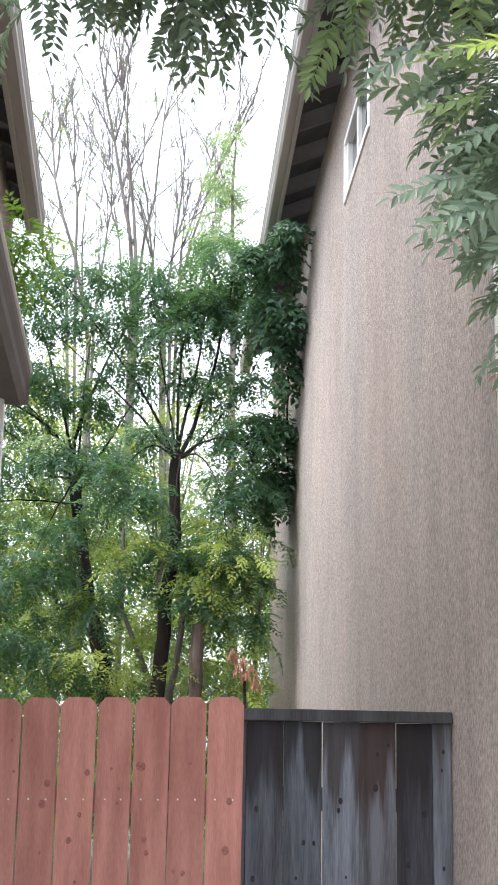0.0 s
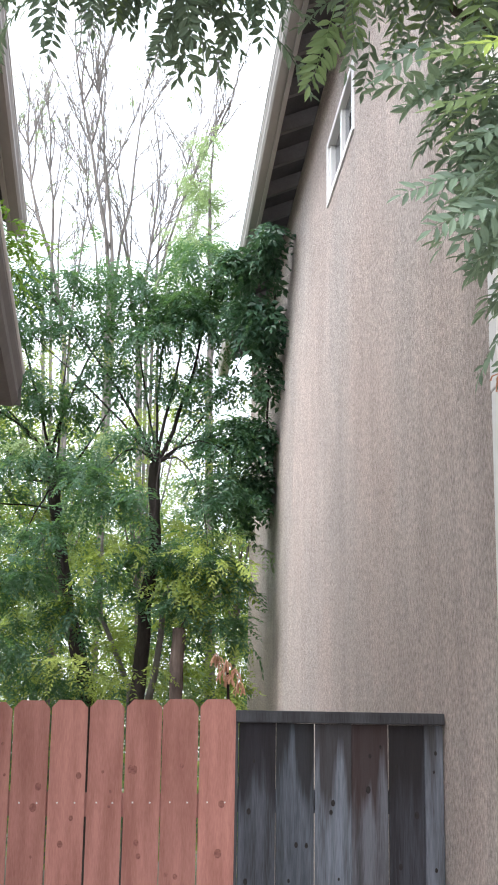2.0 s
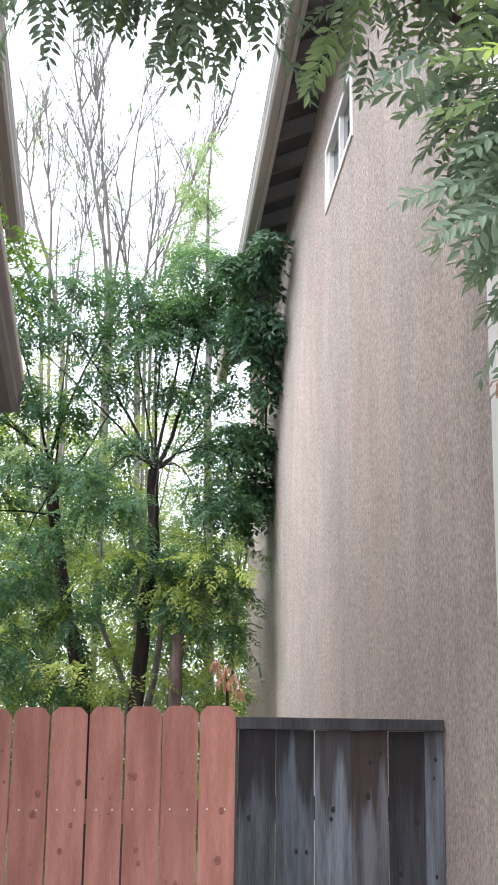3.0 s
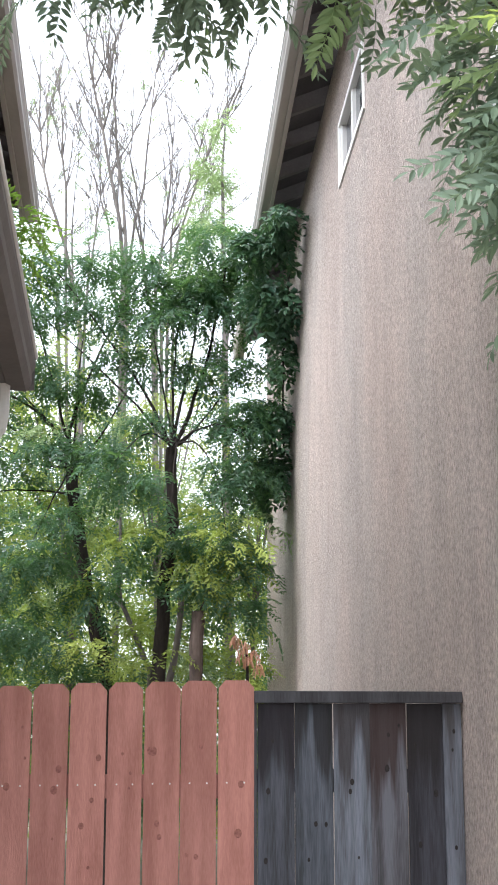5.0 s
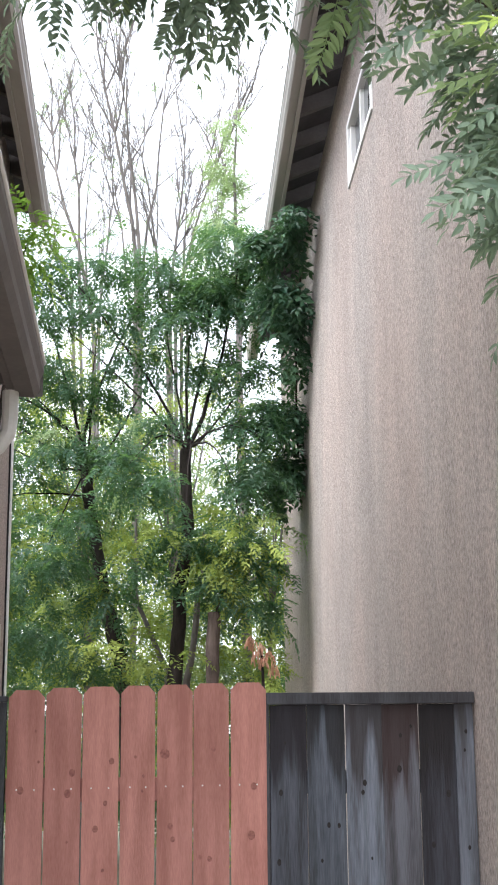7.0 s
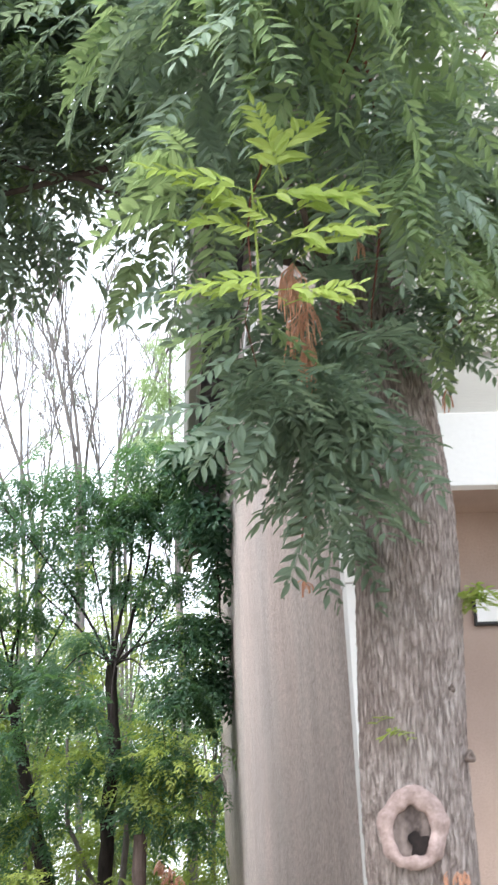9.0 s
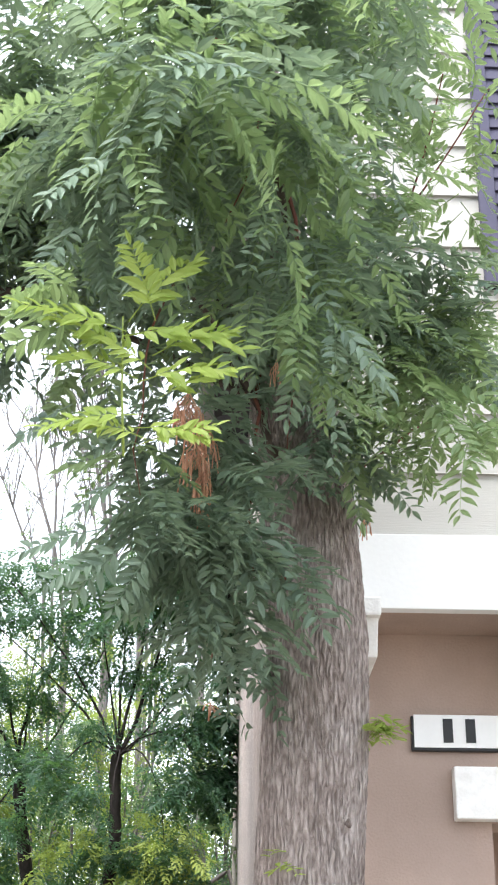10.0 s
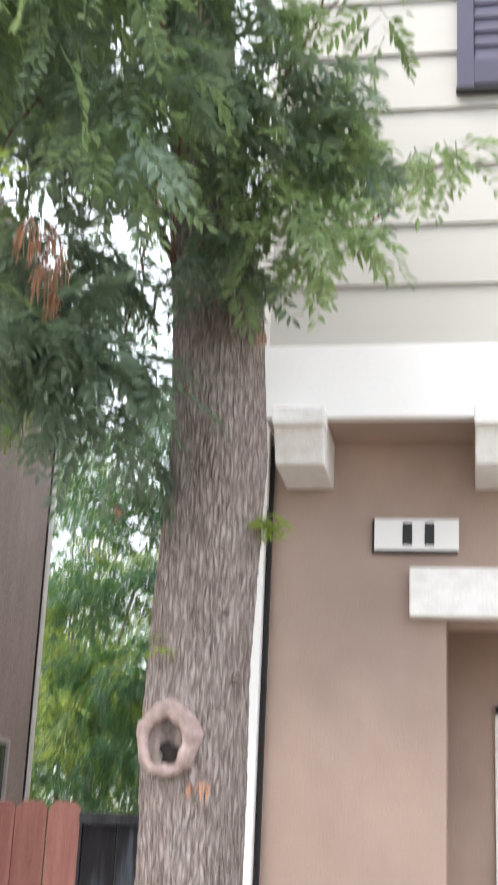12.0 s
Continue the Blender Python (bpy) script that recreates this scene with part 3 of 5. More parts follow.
spout = thing("downspout", "white painted square downspout at the corner of the stucco house", "downspout")
part("pipe", box_mesh("pipe", (WX - 0.004, HY - 0.055, 0.05), (WX + 0.062, HY + 0.045, 2.86), WHITE, 0.007), spout)
part("pipe", box_mesh("pipe", (WX - 0.007, HY - 0.058, 2.862), (WX + 0.066, HY + 0.045, 6.22), WHITE, 0.007), spout)
# thin black strip paints the shadow line right of the pipe
part("edge_strip", box_mesh("edge_strip", (WX + 0.068, HY - 0.02, 0), (WX + 0.082, HY - 0.001, 3.11), BLACK), spout, "dark strip painting the shadow in the gap beside the pipe")


def shutter(x0, x1, z0, z1, y):
    ob = thing("window_shutter", "violet-grey louvred wooden shutter on cream boards", "shutter")
    for a, b in ((x0, x0 + 0.062), (x1 - 0.062, x1)):
        part("stile", box_mesh("stile", (a, y - 0.032, z0), (b, y, z1), SHUTTER, 0.003), ob)
    for a, b in ((z0 + 0.012, z0 + 0.115), (z1 - 0.1, z1)):
        part("rail", box_mesh("rail", (x0 + 0.062, y - 0.030, a), (x1 - 0.062, y - 0.004, b), SHUTTER, 0.003), ob)
    part("sill_strip", box_mesh("sill_strip", (x0 - 0.004, y - 0.036, z0 - 0.016), (x1 + 0.004, y - 0.001, z0), BLACK, 0.002), ob, "dark lower edge")
    # black sheet put in for the shade between the slats
    part("backing", box_mesh("backing", (x0 + 0.06, y - 0.006, z0 + 0.1), (x1 - 0.06, y - 0.001, z1 - 0.05), BLACK), ob, "black sheet painting the shade behind the slats")
    bm = box_mesh("slat", (x0 + 0.063, -0.0035, -0.0315), (x1 - 0.063, 0.0035, 0.0315), SHUTTER, 0.0015)
    zz = z0 + 0.145
    while zz < z1 - 0.1:
        part("slat", bm, ob, m=pose(0, y - 0.018, zz, -11, 0, 0))
        zz += 0.0605
    return ob


shutter(1.820, 2.24, 4.39, 6.15, UY - 0.005)


# window in the side wall
def side_window():
    ob = thing("window_1", "white framed sliding window set in the stucco wall", "window", kind="structure")
    y0, y1, z0, z1 = WIN
    for lo, hi in (((WX - 0.012, y0, z0), (WX + 0.06, y0 + 0.05, z1)), ((WX - 0.012, y1 - 0.05, z0), (WX + 0.06, y1, z1)),
                   ((WX - 0.012, y0 + 0.05, z0), (WX + 0.06, y1 - 0.05, z0 + 0.045)), ((WX - 0.012, y0 + 0.05, z1 - 0.045), (WX + 0.06, y1 - 0.05, z1)),
                   ((WX + 0.004, (y0 + y1) / 2 - 0.03, z0 + 0.045), (WX + 0.05, (y0 + y1) / 2 + 0.03, z1 - 0.045)),
                   ((WX + 0.006, y1 - 0.10, z0 + 0.045), (WX + 0.045, y1 - 0.052, z1 - 0.045))):
        part("window_frame", box_mesh("window_frame", lo, hi, WHITE, 0.004), ob)
    part("pane", box_mesh("pane", (WX + 0.03, y0 + 0.05, z0 + 0.045), (WX + 0.036, (y0 + y1) / 2 - 0.03, z1 - 0.045), GLASS), ob)
    part("pane", box_mesh("pane", (WX + 0.04, (y0 + y1) / 2 + 0.03, z0 + 0.045), (WX + 0.046, y1 - 0.10, z1 - 0.045), GLASS), ob)
    return ob


side_window()


def eave(name, label, y0, y1, xg, zg, xw, side, origin=None):
    """A roof edge along y: shingled slope, boarded underside, rafter tails and a fascia. side: +1 roof rises to +x."""
    ob = thing(name, label, "roof", kind="structure")
    s = side
    slope = 0.42
    dx = abs(xw - xg)

    def slab(nm, x0, x1, drop, thick, mat, b0=y0, b1=y1):
        v = []
        for x in (x0, x1):
            zz = zg + (abs(x - xg)) * slope + drop
            for yy in (b0, b1):
                v += [(x, yy, zz), (x, yy, zz + thick)]
        f = [(0, 2, 3, 1), (4, 5, 7, 6), (0, 1, 5, 4), (2, 6, 7, 3), (0, 4, 6, 2), (1, 3, 7, 5)]
        return mesh_of(nm, v, f, mat)

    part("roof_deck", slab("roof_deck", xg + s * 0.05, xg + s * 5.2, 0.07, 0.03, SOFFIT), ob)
    part("roof_cover", slab("roof_cover", xg + s * 0.04, xg + s * 5.2, 0.102, 0.03, ROOF), ob)
    part("fascia", box_mesh("fascia", (min(xg + s * 0.095, xg + s * 0.125), y0, zg - 0.10), (max(xg + s * 0.095, xg + s * 0.125), y1, zg + 0.10), GUTTER, 0.003), ob)
    yy = y0 + 0.3
    while yy < y1:
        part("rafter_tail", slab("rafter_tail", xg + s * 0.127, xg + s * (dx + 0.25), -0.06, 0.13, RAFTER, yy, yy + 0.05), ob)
        yy += 0.61
    return ob


def gutter(label, y0, y1, xg, zg, side, mat=None, edge=None):
    """A folded metal gutter along y with a rolled outer lip."""
    ob = thing("rain_gutter", label, "gutter")
    s = side
    prof = [(0.094, 0.06), (0.094, -0.07), (0.03, -0.075), (0.012, -0.05), (0.012, -0.01), (0.0, 0.015), (0.0, 0.05), (0.008, 0.052), (0.008, 0.018),
            (0.02, -0.008), (0.02, -0.045), (0.034, -0.067), (0.086, -0.062), (0.086, 0.06)]
    v = [(xg + s * a, y, zg + b) for y in (y0, y1) for a, b in prof]
    n = len(prof)
    f = [(i, (i + 1) % n, (i + 1) % n + n, i + n) for i in range(n)]
    mat, edge = mat or GUTTER, edge or GUTTER_EDGE
    part("trough", mesh_of("trough", v, f, mat), ob)
    tv, tf = tube([(xg + s * 0.003, y, zg + 0.055) for y in (y0, (y0 + y1) / 2, y1)], (0.011,) * 3, 8)
    part("lip", mesh_of("lip", tv, tf, edge, True), ob)
    for y in (y0, y1):
        part("end_cap", box_mesh("end_cap", (min(xg + s * 0.002, xg + s * 0.094), y - 0.002, zg - 0.07), (max(xg + s * 0.002, xg + s * 0.094), y + 0.002, zg + 0.055), mat), ob)
    return ob


eave("roof_1", "dark shingled roof with a boarded underside and rafter tails", 3.75, FAR + 0.3, 0.665, 6.33, WX, 1)
gutter("beige metal rain gutter with a bright lip along the eave", 3.75, FAR + 0.32, 0.665, 6.33, 1)

# ---------------------------------------------------------------- the neighbouring house, turned a little
TURN = 2.73
CORNER = (-1.31, 9.31)


def side_house(ob):
    ob.matrix_basis = pose(CORNER[0], CORNER[1], 0, 0, 0, TURN) @ ob.matrix_basis
    return ob


w2 = tagged(new("wall_neighbour", box_mesh("wall_neighbour", (-0.2, -5.9, 0), (0.0, 0.0, 5.5), STUCCO)), "grey-tan stucco side wall of the neighbouring house", "wall", kind="structure")
side_house(w2)
w3 = tagged(new("wall_neighbour_back", box_mesh("wall_neighbour_back", (-5.0, -0.2, 0), (-0.2, 0.0, 5.5), STUCCO)), "grey-tan stucco rear wall of the neighbouring house", "wall", kind="structure")
side_house(w3)
trim = tagged(new("trim_corner", box_mesh("trim_corner", (-0.045, -0.075, 0), (0.022, 0.02, 5.2), WHITE, 0.005)), "white painted corner board of the neighbouring house", "trim", kind="structure")
side_house(trim)
seam = tagged(new("trim_corner_edge", box_mesh("trim_corner_edge", (-0.01, -0.092, 0), (0.012, -0.077, 5.2), BLACK)), "dark seam beside the corner board", "trim", kind="structure")
side_house(seam)
win2 = thing("window_2", "small window with a pale frame in the neighbouring wall", "window", kind="structure")
for lo, hi in (((-0.01, -1.15, 2.31), (0.03, -0.62, 2.35)), ((-0.01, -0.66, 1.6), (0.03, -0.62, 2.31)), ((-0.01, -1.15, 1.6), (0.03, -1.11, 2.31)), ((-0.01, -1.11, 1.6), (0.03, -0.66, 1.64))):
    part("window_frame", box_mesh("window_frame", lo, hi, GUTTER_EDGE, 0.004), win2)
part("pane", box_mesh("pane", (0.002, -1.11, 1.64), (0.01, -0.66, 2.31), GLASS), win2)
side_house(win2)
side_house(eave("roof_2", "dark eave of the neighbouring house with a boarded underside", -5.9, -0.02, 0.23, 5.38, -0.02, -1))
side_house(gutter("beige metal rain gutter on the neighbouring upper eave", -5.9, 0.0, 0.23, 5.38, -1))

# the low roof in front of it, with its gutter and downspout
low = thing("roof_3", "low grey eave with a flat boarded underside", "roof", kind="structure")
LX, LY = -0.56, 4.66


def low_house(ob):
    ob.matrix_basis = pose(LX, LY, -0.13, 0, 0, TURN) @ ob.matrix_basis
    return ob


part("soffit", box_mesh("soffit", (-0.75, -2.4, 3.045), (-0.127, -0.03, 3.065), GREYPAINT), low)
part("fascia", box_mesh("fascia", (-0.125, -2.4, 2.965), (-0.097, -0.01, 3.12), GREYPAINT, 0.003), low)
part("end_board", box_mesh("end_board", (-0.75, -0.028, 3.0), (-0.128, -0.005, 3.25), GREYPAINT, 0.003), low)
lv = [(x, y, 3.125 + (-x) * 0.35 + t) for x in (-0.02, -0.75) for y in (-2.4, 0.0) for t in (0, 0.03)]
part("roof_cover", mesh_of("roof_cover", lv, [(0, 2, 3, 1), (4, 5, 7, 6), (0, 1, 5, 4), (2, 6, 7, 3), (0, 4, 6, 2), (1, 3, 7, 5)], ROOF), low)
low_house(low)
low_house(gutter("grey metal rain gutter along the low eave", -2.4, 0.0, 0.0, 3.03, -1, GREYPAINT))
ds = thing("downspout", "pale grey metal downspout bending back under the low eave", "downspout")
dv, df = [], []
path = [(-0.11, -0.06, 2.962), (-0.11, -0.06, 2.86), (-0.116, -0.06, 2.81), (-0.145, -0.06, 2.765), (-0.2, -0.06, 2.725), (-0.44, -0.06, 2.61), (-0.48, -0.06, 2.56), (-0.485, -0.06, 2.48), (-0.485, -0.06, 0.15)]
tube(path, [0.029] * len(path), 10, dv, df)
part("pipe", mesh_of("pipe", dv, df, GUTTER_EDGE), ds)
part("strap", box_mesh("strap", (-0.53, -0.10, 1.9), (-0.44, -0.02, 1.93), GREYPAINT), ds)
low_house(ds)
lw = tagged(new("wall_low", box_mesh("wall_low", (-0.75, -1.4, 0.13), (-0.55, -0.03, 3.044), STUCCO)), "grey-tan stucco wall below the low eave", "wall", kind="structure")
low_house(lw)

# ---------------------------------------------------------------- fences
FY = 5.246
red = thing("picket_fence", "red-stained dog-eared board fence", "fence")
step = 0.1409
for i in range(7):
    x1 = 0.256 - i * step + random.uniform(-0.001, 0.001)
    x0 = x1 - 0.1368 + random.uniform(-0.0008, 0.0020) + (0.006 if i == 3 else 0)
    top = 1.842 - 0.0035 * i + random.uniform(-0.004, 0.004)
    ear, lean = 0.026, random.uniform(-0.003, 0.003)
    prof = [(x0, 0.03), (x1, 0.03), (x1 + lean, top - ear * 1.1), (x1 - ear + lean, top), (x0 + ear + lean, top), (x0 + lean, top - ear * 1.1)]
    v = [(a, y, b) for y in (FY, FY + 0.016) for a, b in prof]
    f = [tuple(range(6)), tuple(range(11, 5, -1))] + [(j, j + 6, (j + 1) % 6 + 6, (j + 1) % 6) for j in range(6)]
    pk = part("picket", mesh_of("picket", v, f, PICKET), red)
    for _ in range(random.randint(2, 4)):
        kx, kz, kr = random.uniform(x0 + 0.02, x1 - 0.02), random.uniform(1.15, 1.78), random.uniform(0.004, 0.014)
        n = 9
        kv = [(kx + kr * math.cos(2 * math.pi * q / n), FY - 0.0012 - kr * 0.05, kz + 1.25 * kr * math.sin(2 * math.pi * q / n)) for q in range(n)]
        kv += [(kx + 1.1 * kr * math.cos(2 * math.pi * q / n), FY + 0.002, kz + 1.35 * kr * math.sin(2 * math.pi * q / n)) for q in range(n)]
        part("knot", mesh_of("knot", kv, [tuple(range(n - 1, -1, -1))] + [(q, (q + 1) % n, (q + 1) % n + n, q + n) for q in range(n)], KNOT), pk, "dark wood knot")
    for nx in (x0 + 0.035, x1 - 0.035):
        part("nail", box_mesh("nail", (nx - 0.0028, FY - 0.003, 1.458 - 0.0028 + 0.002 * i * -1), (nx + 0.0028, FY + 0.002, 1.458 + 0.0028 - 0.002 * i), NAIL, 0.001), pk, "bright nail head")
for zz in (1.40, 0.35):
    part("rail", box_mesh("rail", (-0.735, FY + 0.017, zz), (0.26, FY + 0.055, zz + 0.088), PICKET, 0.003), red)

grey = thing("board_fence", "weathered grey wooden board fence panel with a cap rail", "fence")
edges = [0.272, 0.415, 0.565, 0.707, 0.850, 0.990, 1.066]
for i in range(6):
    dark = i in (4,)
    me = box_mesh("board", (edges[i] + 0.0009 + (0.0015 if i == 4 else 0), FY + 0.012 + (0.004 if i % 2 else 0), 0.04), (edges[i + 1] - 0.0009 - (0.001 if i in (0, 1) else 0), FY + 0.030, 1.755), BOARDS[i], 0.002, jitter=0.0015)
    bd = part("board", me, grey, "dark brown-grey board" if dark else "")
    for _ in range(3):
        kx, kz, kr = random.uniform(edges[i] + 0.03, edges[i + 1] - 0.03), random.uniform(1.15, 1.68), random.uniform(0.004, 0.010)
        kv = [(kx + kr * math.cos(2 * math.pi * q / 9), FY + 0.0105, kz + 1.6 * kr * math.sin(2 * math.pi * q / 9)) for q in range(9)]
        part("knot", mesh_of("knot", kv, [tuple(range(8, -1, -1))], KNOT_GREY), bd, "black knot")
part("cap_rail", box_mesh("cap_rail", (0.258, FY - 0.012, 1.757), (1.068, FY + 0.06, 1.800), GREYWOOD_DARK, 0.004, jitter=0.002), grey)
part("post", box_mesh("post", (0.258, FY + 0.002, 0), (0.270, FY + 0.05, 1.755), GREYWOOD_DARK, 0.003), grey)
for zz in (1.42, 0.4):
    part("rail", box_mesh("rail", (0.272, FY + 0.035, zz), (1.066, FY + 0.07, zz + 0.088), GREYWOOD_DARK, 0.003), grey)
gp = thing("fence_post", "weathered grey wooden post and boards beside the red fence", "fence")
part("board", box_mesh("board", (-0.80, FY + 0.004, 0), (-0.738, FY + 0.04, 1.772), GREYWOOD, 0.003), gp)
part("board", box_mesh("board", (-0.955, FY + 0.008, 0), (-0.804, FY + 0.03, 1.755), GREYWOOD, 0.003), gp)
part("cap", box_mesh("cap", (-0.96, FY - 0.01, 1.774), (-0.736, FY + 0.05, 1.795), GREYWOOD_DARK, 0.003), gp)

# ---------------------------------------------------------------- the near tree
tree = thing("tree", "mature tree with furrowed grey bark and drooping pinnate leaves", "tree")


def trunk_axis(z):
    x = np.interp(z, [0, 1.0, 1.6, 2.1, 2.5, 2.8, 3.2, 3.8, 4.9, 6.0], [1.08, 1.08, 1.09, 1.093, 1.110, 1.122, 1.10, 1.02, 0.93, 0.9])
    return x, 3.42 + 0.02 * math.sin(z * 1.7)


def trunk_mesh():
    rings, around = 620, 190
    v, f = [], []
    for i in range(rings):
        z = 6.0 * i / (rings - 1)
        ax, ay = trunk_axis(z)
        r = np.interp(z, [0, 0.3, 1.0, 1.7, 1.9, 2.2, 2.8, 3.2, 3.8, 4.9, 6.0], [0.24, 0.18, 0.150, 0.145, 0.148, 0.142, 0.148, 0.142, 0.115, 0.08, 0.03])
        for k in range(around):
            a = 2 * math.pi * k / around
            u = Vector((math.cos(a), math.sin(a), 0))
            warp = noise.noise((u.x * 2.2, u.y * 2.2, z * 1.6)) * 0.9
            fur = noise.noise((u.x * 8 + warp, u.y * 8, z * 6.0 + warp)) * 0.6 + noise.noise((u.x * 17, u.y * 17 + warp, z * 15)) * 0.5
            ridge = 1 - min(1.0, abs(fur) * 3.2) ** 0.7 * 2 + 0.5 * noise.noise((u.x * 30, u.y * 30, z * 60))
            low_ = noise.noise((u.x * 1.3, u.y * 1.3, z * 1.1)) * 0.014
            v.append((ax + u.x * (r + low_ - 0.002 + ridge * 0.0034), ay + u.y * (r + low_ - 0.002 + ridge * 0.0034), z))
    for i in range(rings - 1):
        for k in range(around):
            f.append((i * around + k, i * around + (k + 1) % around, (i + 1) * around + (k + 1) % around, (i + 1) * around + k))
    return mesh_of("trunk", v, f, BARK, True)


trunk = part("trunk", trunk_mesh(), tree)


def scar(c, rx, rz):
    """The rolled lip that grew round a cut branch, with a flat dark face for the rotten hollow in it."""
    v, f = [], []
    n, m = 80, 18
    for i in range(n):
        a = 2 * math.pi * i / n
        wob = 1 + 0.05 * math.sin(2 * a + 0.9) + 0.03 * math.sin(5 * a)
        thick = 0.021 + 0.006 * math.sin(a + 0.6) + 0.002 * math.sin(7 * a)
        for j in range(m):
            b = 2 * math.pi * j / m
            out = thick * math.cos(b)
            p = Vector((c[0] + (rx * wob + out) * math.cos(a), c[1] - thick * 0.95 * math.sin(b), c[2] + (rz * wob + out) * math.sin(a)))
            p.y += 0.035 * ((p.x - c[0]) / 0.12) ** 2
            w = noise.noise(p * 38) * 0.006 + noise.noise(p * 120) * 0.0015
            v.append(p + Vector((math.cos(a) * math.cos(b), -math.sin(b), math.sin(a) * math.cos(b))) * w)
    for i in range(n):
        for j in range(m):
            f.append((i * m + j, ((i + 1) % n) * m + j, ((i + 1) % n) * m + (j + 1) % m, i * m + (j + 1) % m))
    part("branch_scar", mesh_of("branch_scar", v, f, SCAR, True), trunk, "pale rolled lip round a cut branch")
    v, f = [], []
    for i in range(13):
        q = i / 12
        for k in range(40):
            a = 2 * math.pi * k / 40
            x, zz = rx * q * math.cos(a), rz * q * math.sin(a)
            deep = 0.012 * max(0.0, 1 - ((x - 0.012) / 0.03) ** 2 - ((zz + 0.03) / 0.035) ** 2)
            v.append((c[0] + x, c[1] + 0.006 + deep + noise.noise((x * 60, zz * 60, 1)) * 0.004, c[2] + zz))
    for i in range(12):
        for k in range(40):
            f.append((i * 40 + k, i * 40 + (k + 1) % 40, (i + 1) * 40 + (k + 1) % 40, (i + 1) * 40 + k))
    part("heartwood", mesh_of("heartwood", v, f, HEART, True), trunk, "weathered grey heartwood")
    # a flat dark face paints the shade inside the cavity
    hv = []
    for k in range(26):
        a = 2 * math.pi * k / 26
        r = 0.85 + 0.22 * math.sin(3 * a + 1) + 0.12 * math.sin(5 * a)
        hv.append((c[0] + 0.010 + 0.029 * r * math.cos(a), c[1] - 0.002, c[2] - 0.034 + 0.036 * r * math.sin(a)))
    part("hollow", mesh_of("hollow", hv, [tuple(range(25, -1, -1))], HOLLOW_SHADE), trunk, "flat dark face painting the shade in a rotten hollow")


scar((1.045, 3.256, 1.945), 0.066, 0.084)


def bark_knot(c, r):
    """A small healed stub: a ringed button of bark with a dark middle."""
    v, f = [], []
    for k, (q, out) in enumerate(((1.5, -0.010), (1.2, 0.002), (0.9, 0.009), (0.6, 0.008), (0.3, 0.001), (0.05, -0.001))):
        for i in range(14):
            a = 2 * math.pi * i / 14
            w = 1 + 0.16 * math.sin(3 * a + c[2] * 40)
            v.append((c[0] + r * q * w * math.cos(a), c[1] - out * r / 0.012, c[2] + 1.15 * r * q * w * math.sin(a)))
    for k in range(5):
        for i in range(14):
            f.append((k * 14 + i, k * 14 + (i + 1) % 14, (k + 1) * 14 + (i + 1) % 14, (k + 1) * 14 + i))
    part("bark_knot", mesh_of("bark_knot", v, f, HEART, True), trunk, "small healed branch stub")


for c, r in (((1.172, 3.272, 2.638), 0.012), ((1.138, 3.280, 2.529), 0.009), ((1.222, 3.315, 2.127), 0.010), ((1.185, 3.285, 2.30), 0.007)):
    bark_knot(c, r)

# limbs from the trunk into the crown
BRANCH_RUNS = [
    ((1.08, 3.42, 3.25), (0.72, 2.60, 3.55), 0.017), ((1.05, 3.42, 3.5), (-0.1, 3.35, 4.0), 0.017), ((1.05, 3.42, 3.6), (1.50, 3.0, 4.5), 0.007),
    ((1.06, 3.42, 3.45), (1.82, 3.15, 4.75), 0.006), ((1.10, 3.42, 3.25), (1.88, 3.65, 3.95), 0.006), ((1.0, 3.42, 4.0), (0.6, 2.3, 4.5), 0.018),
    ((1.0, 3.42, 4.1), (1.3, 2.9, 4.9), 0.018), ((1.10, 3.30, 2.98), (0.82, 3.36, 2.72), 0.008), ((0.74, 2.62, 3.53), (0.66, 2.55, 2.90), 0.004),
    ((0.3, 3.37, 3.95), (-0.5, 3.4, 3.75), 0.012), ((0.95, 3.1, 3.5), (0.93, 2.95, 2.85), 0.006),
    ((1.0, 2.75, 3.9), (1.02, 3.1, 3.2), 0.006), ((0.80, 2.3, 4.0), (0.84, 2.2, 3.4), 0.005), ((1.05, 3.42, 3.7), (0.85, 2.3, 4.0), 0.016)]
for a, b, r in BRANCH_RUNS:
    pts = bend(a, b, 0.10, 9, 0.016)
    tv, tf = tube(pts, [r * (1 - 0.7 * i / 8) for i in range(9)], 7)
    part("limb", mesh_of("limb", tv, tf, TWIG if r < 0.012 else BROWNBARK, True), tree)

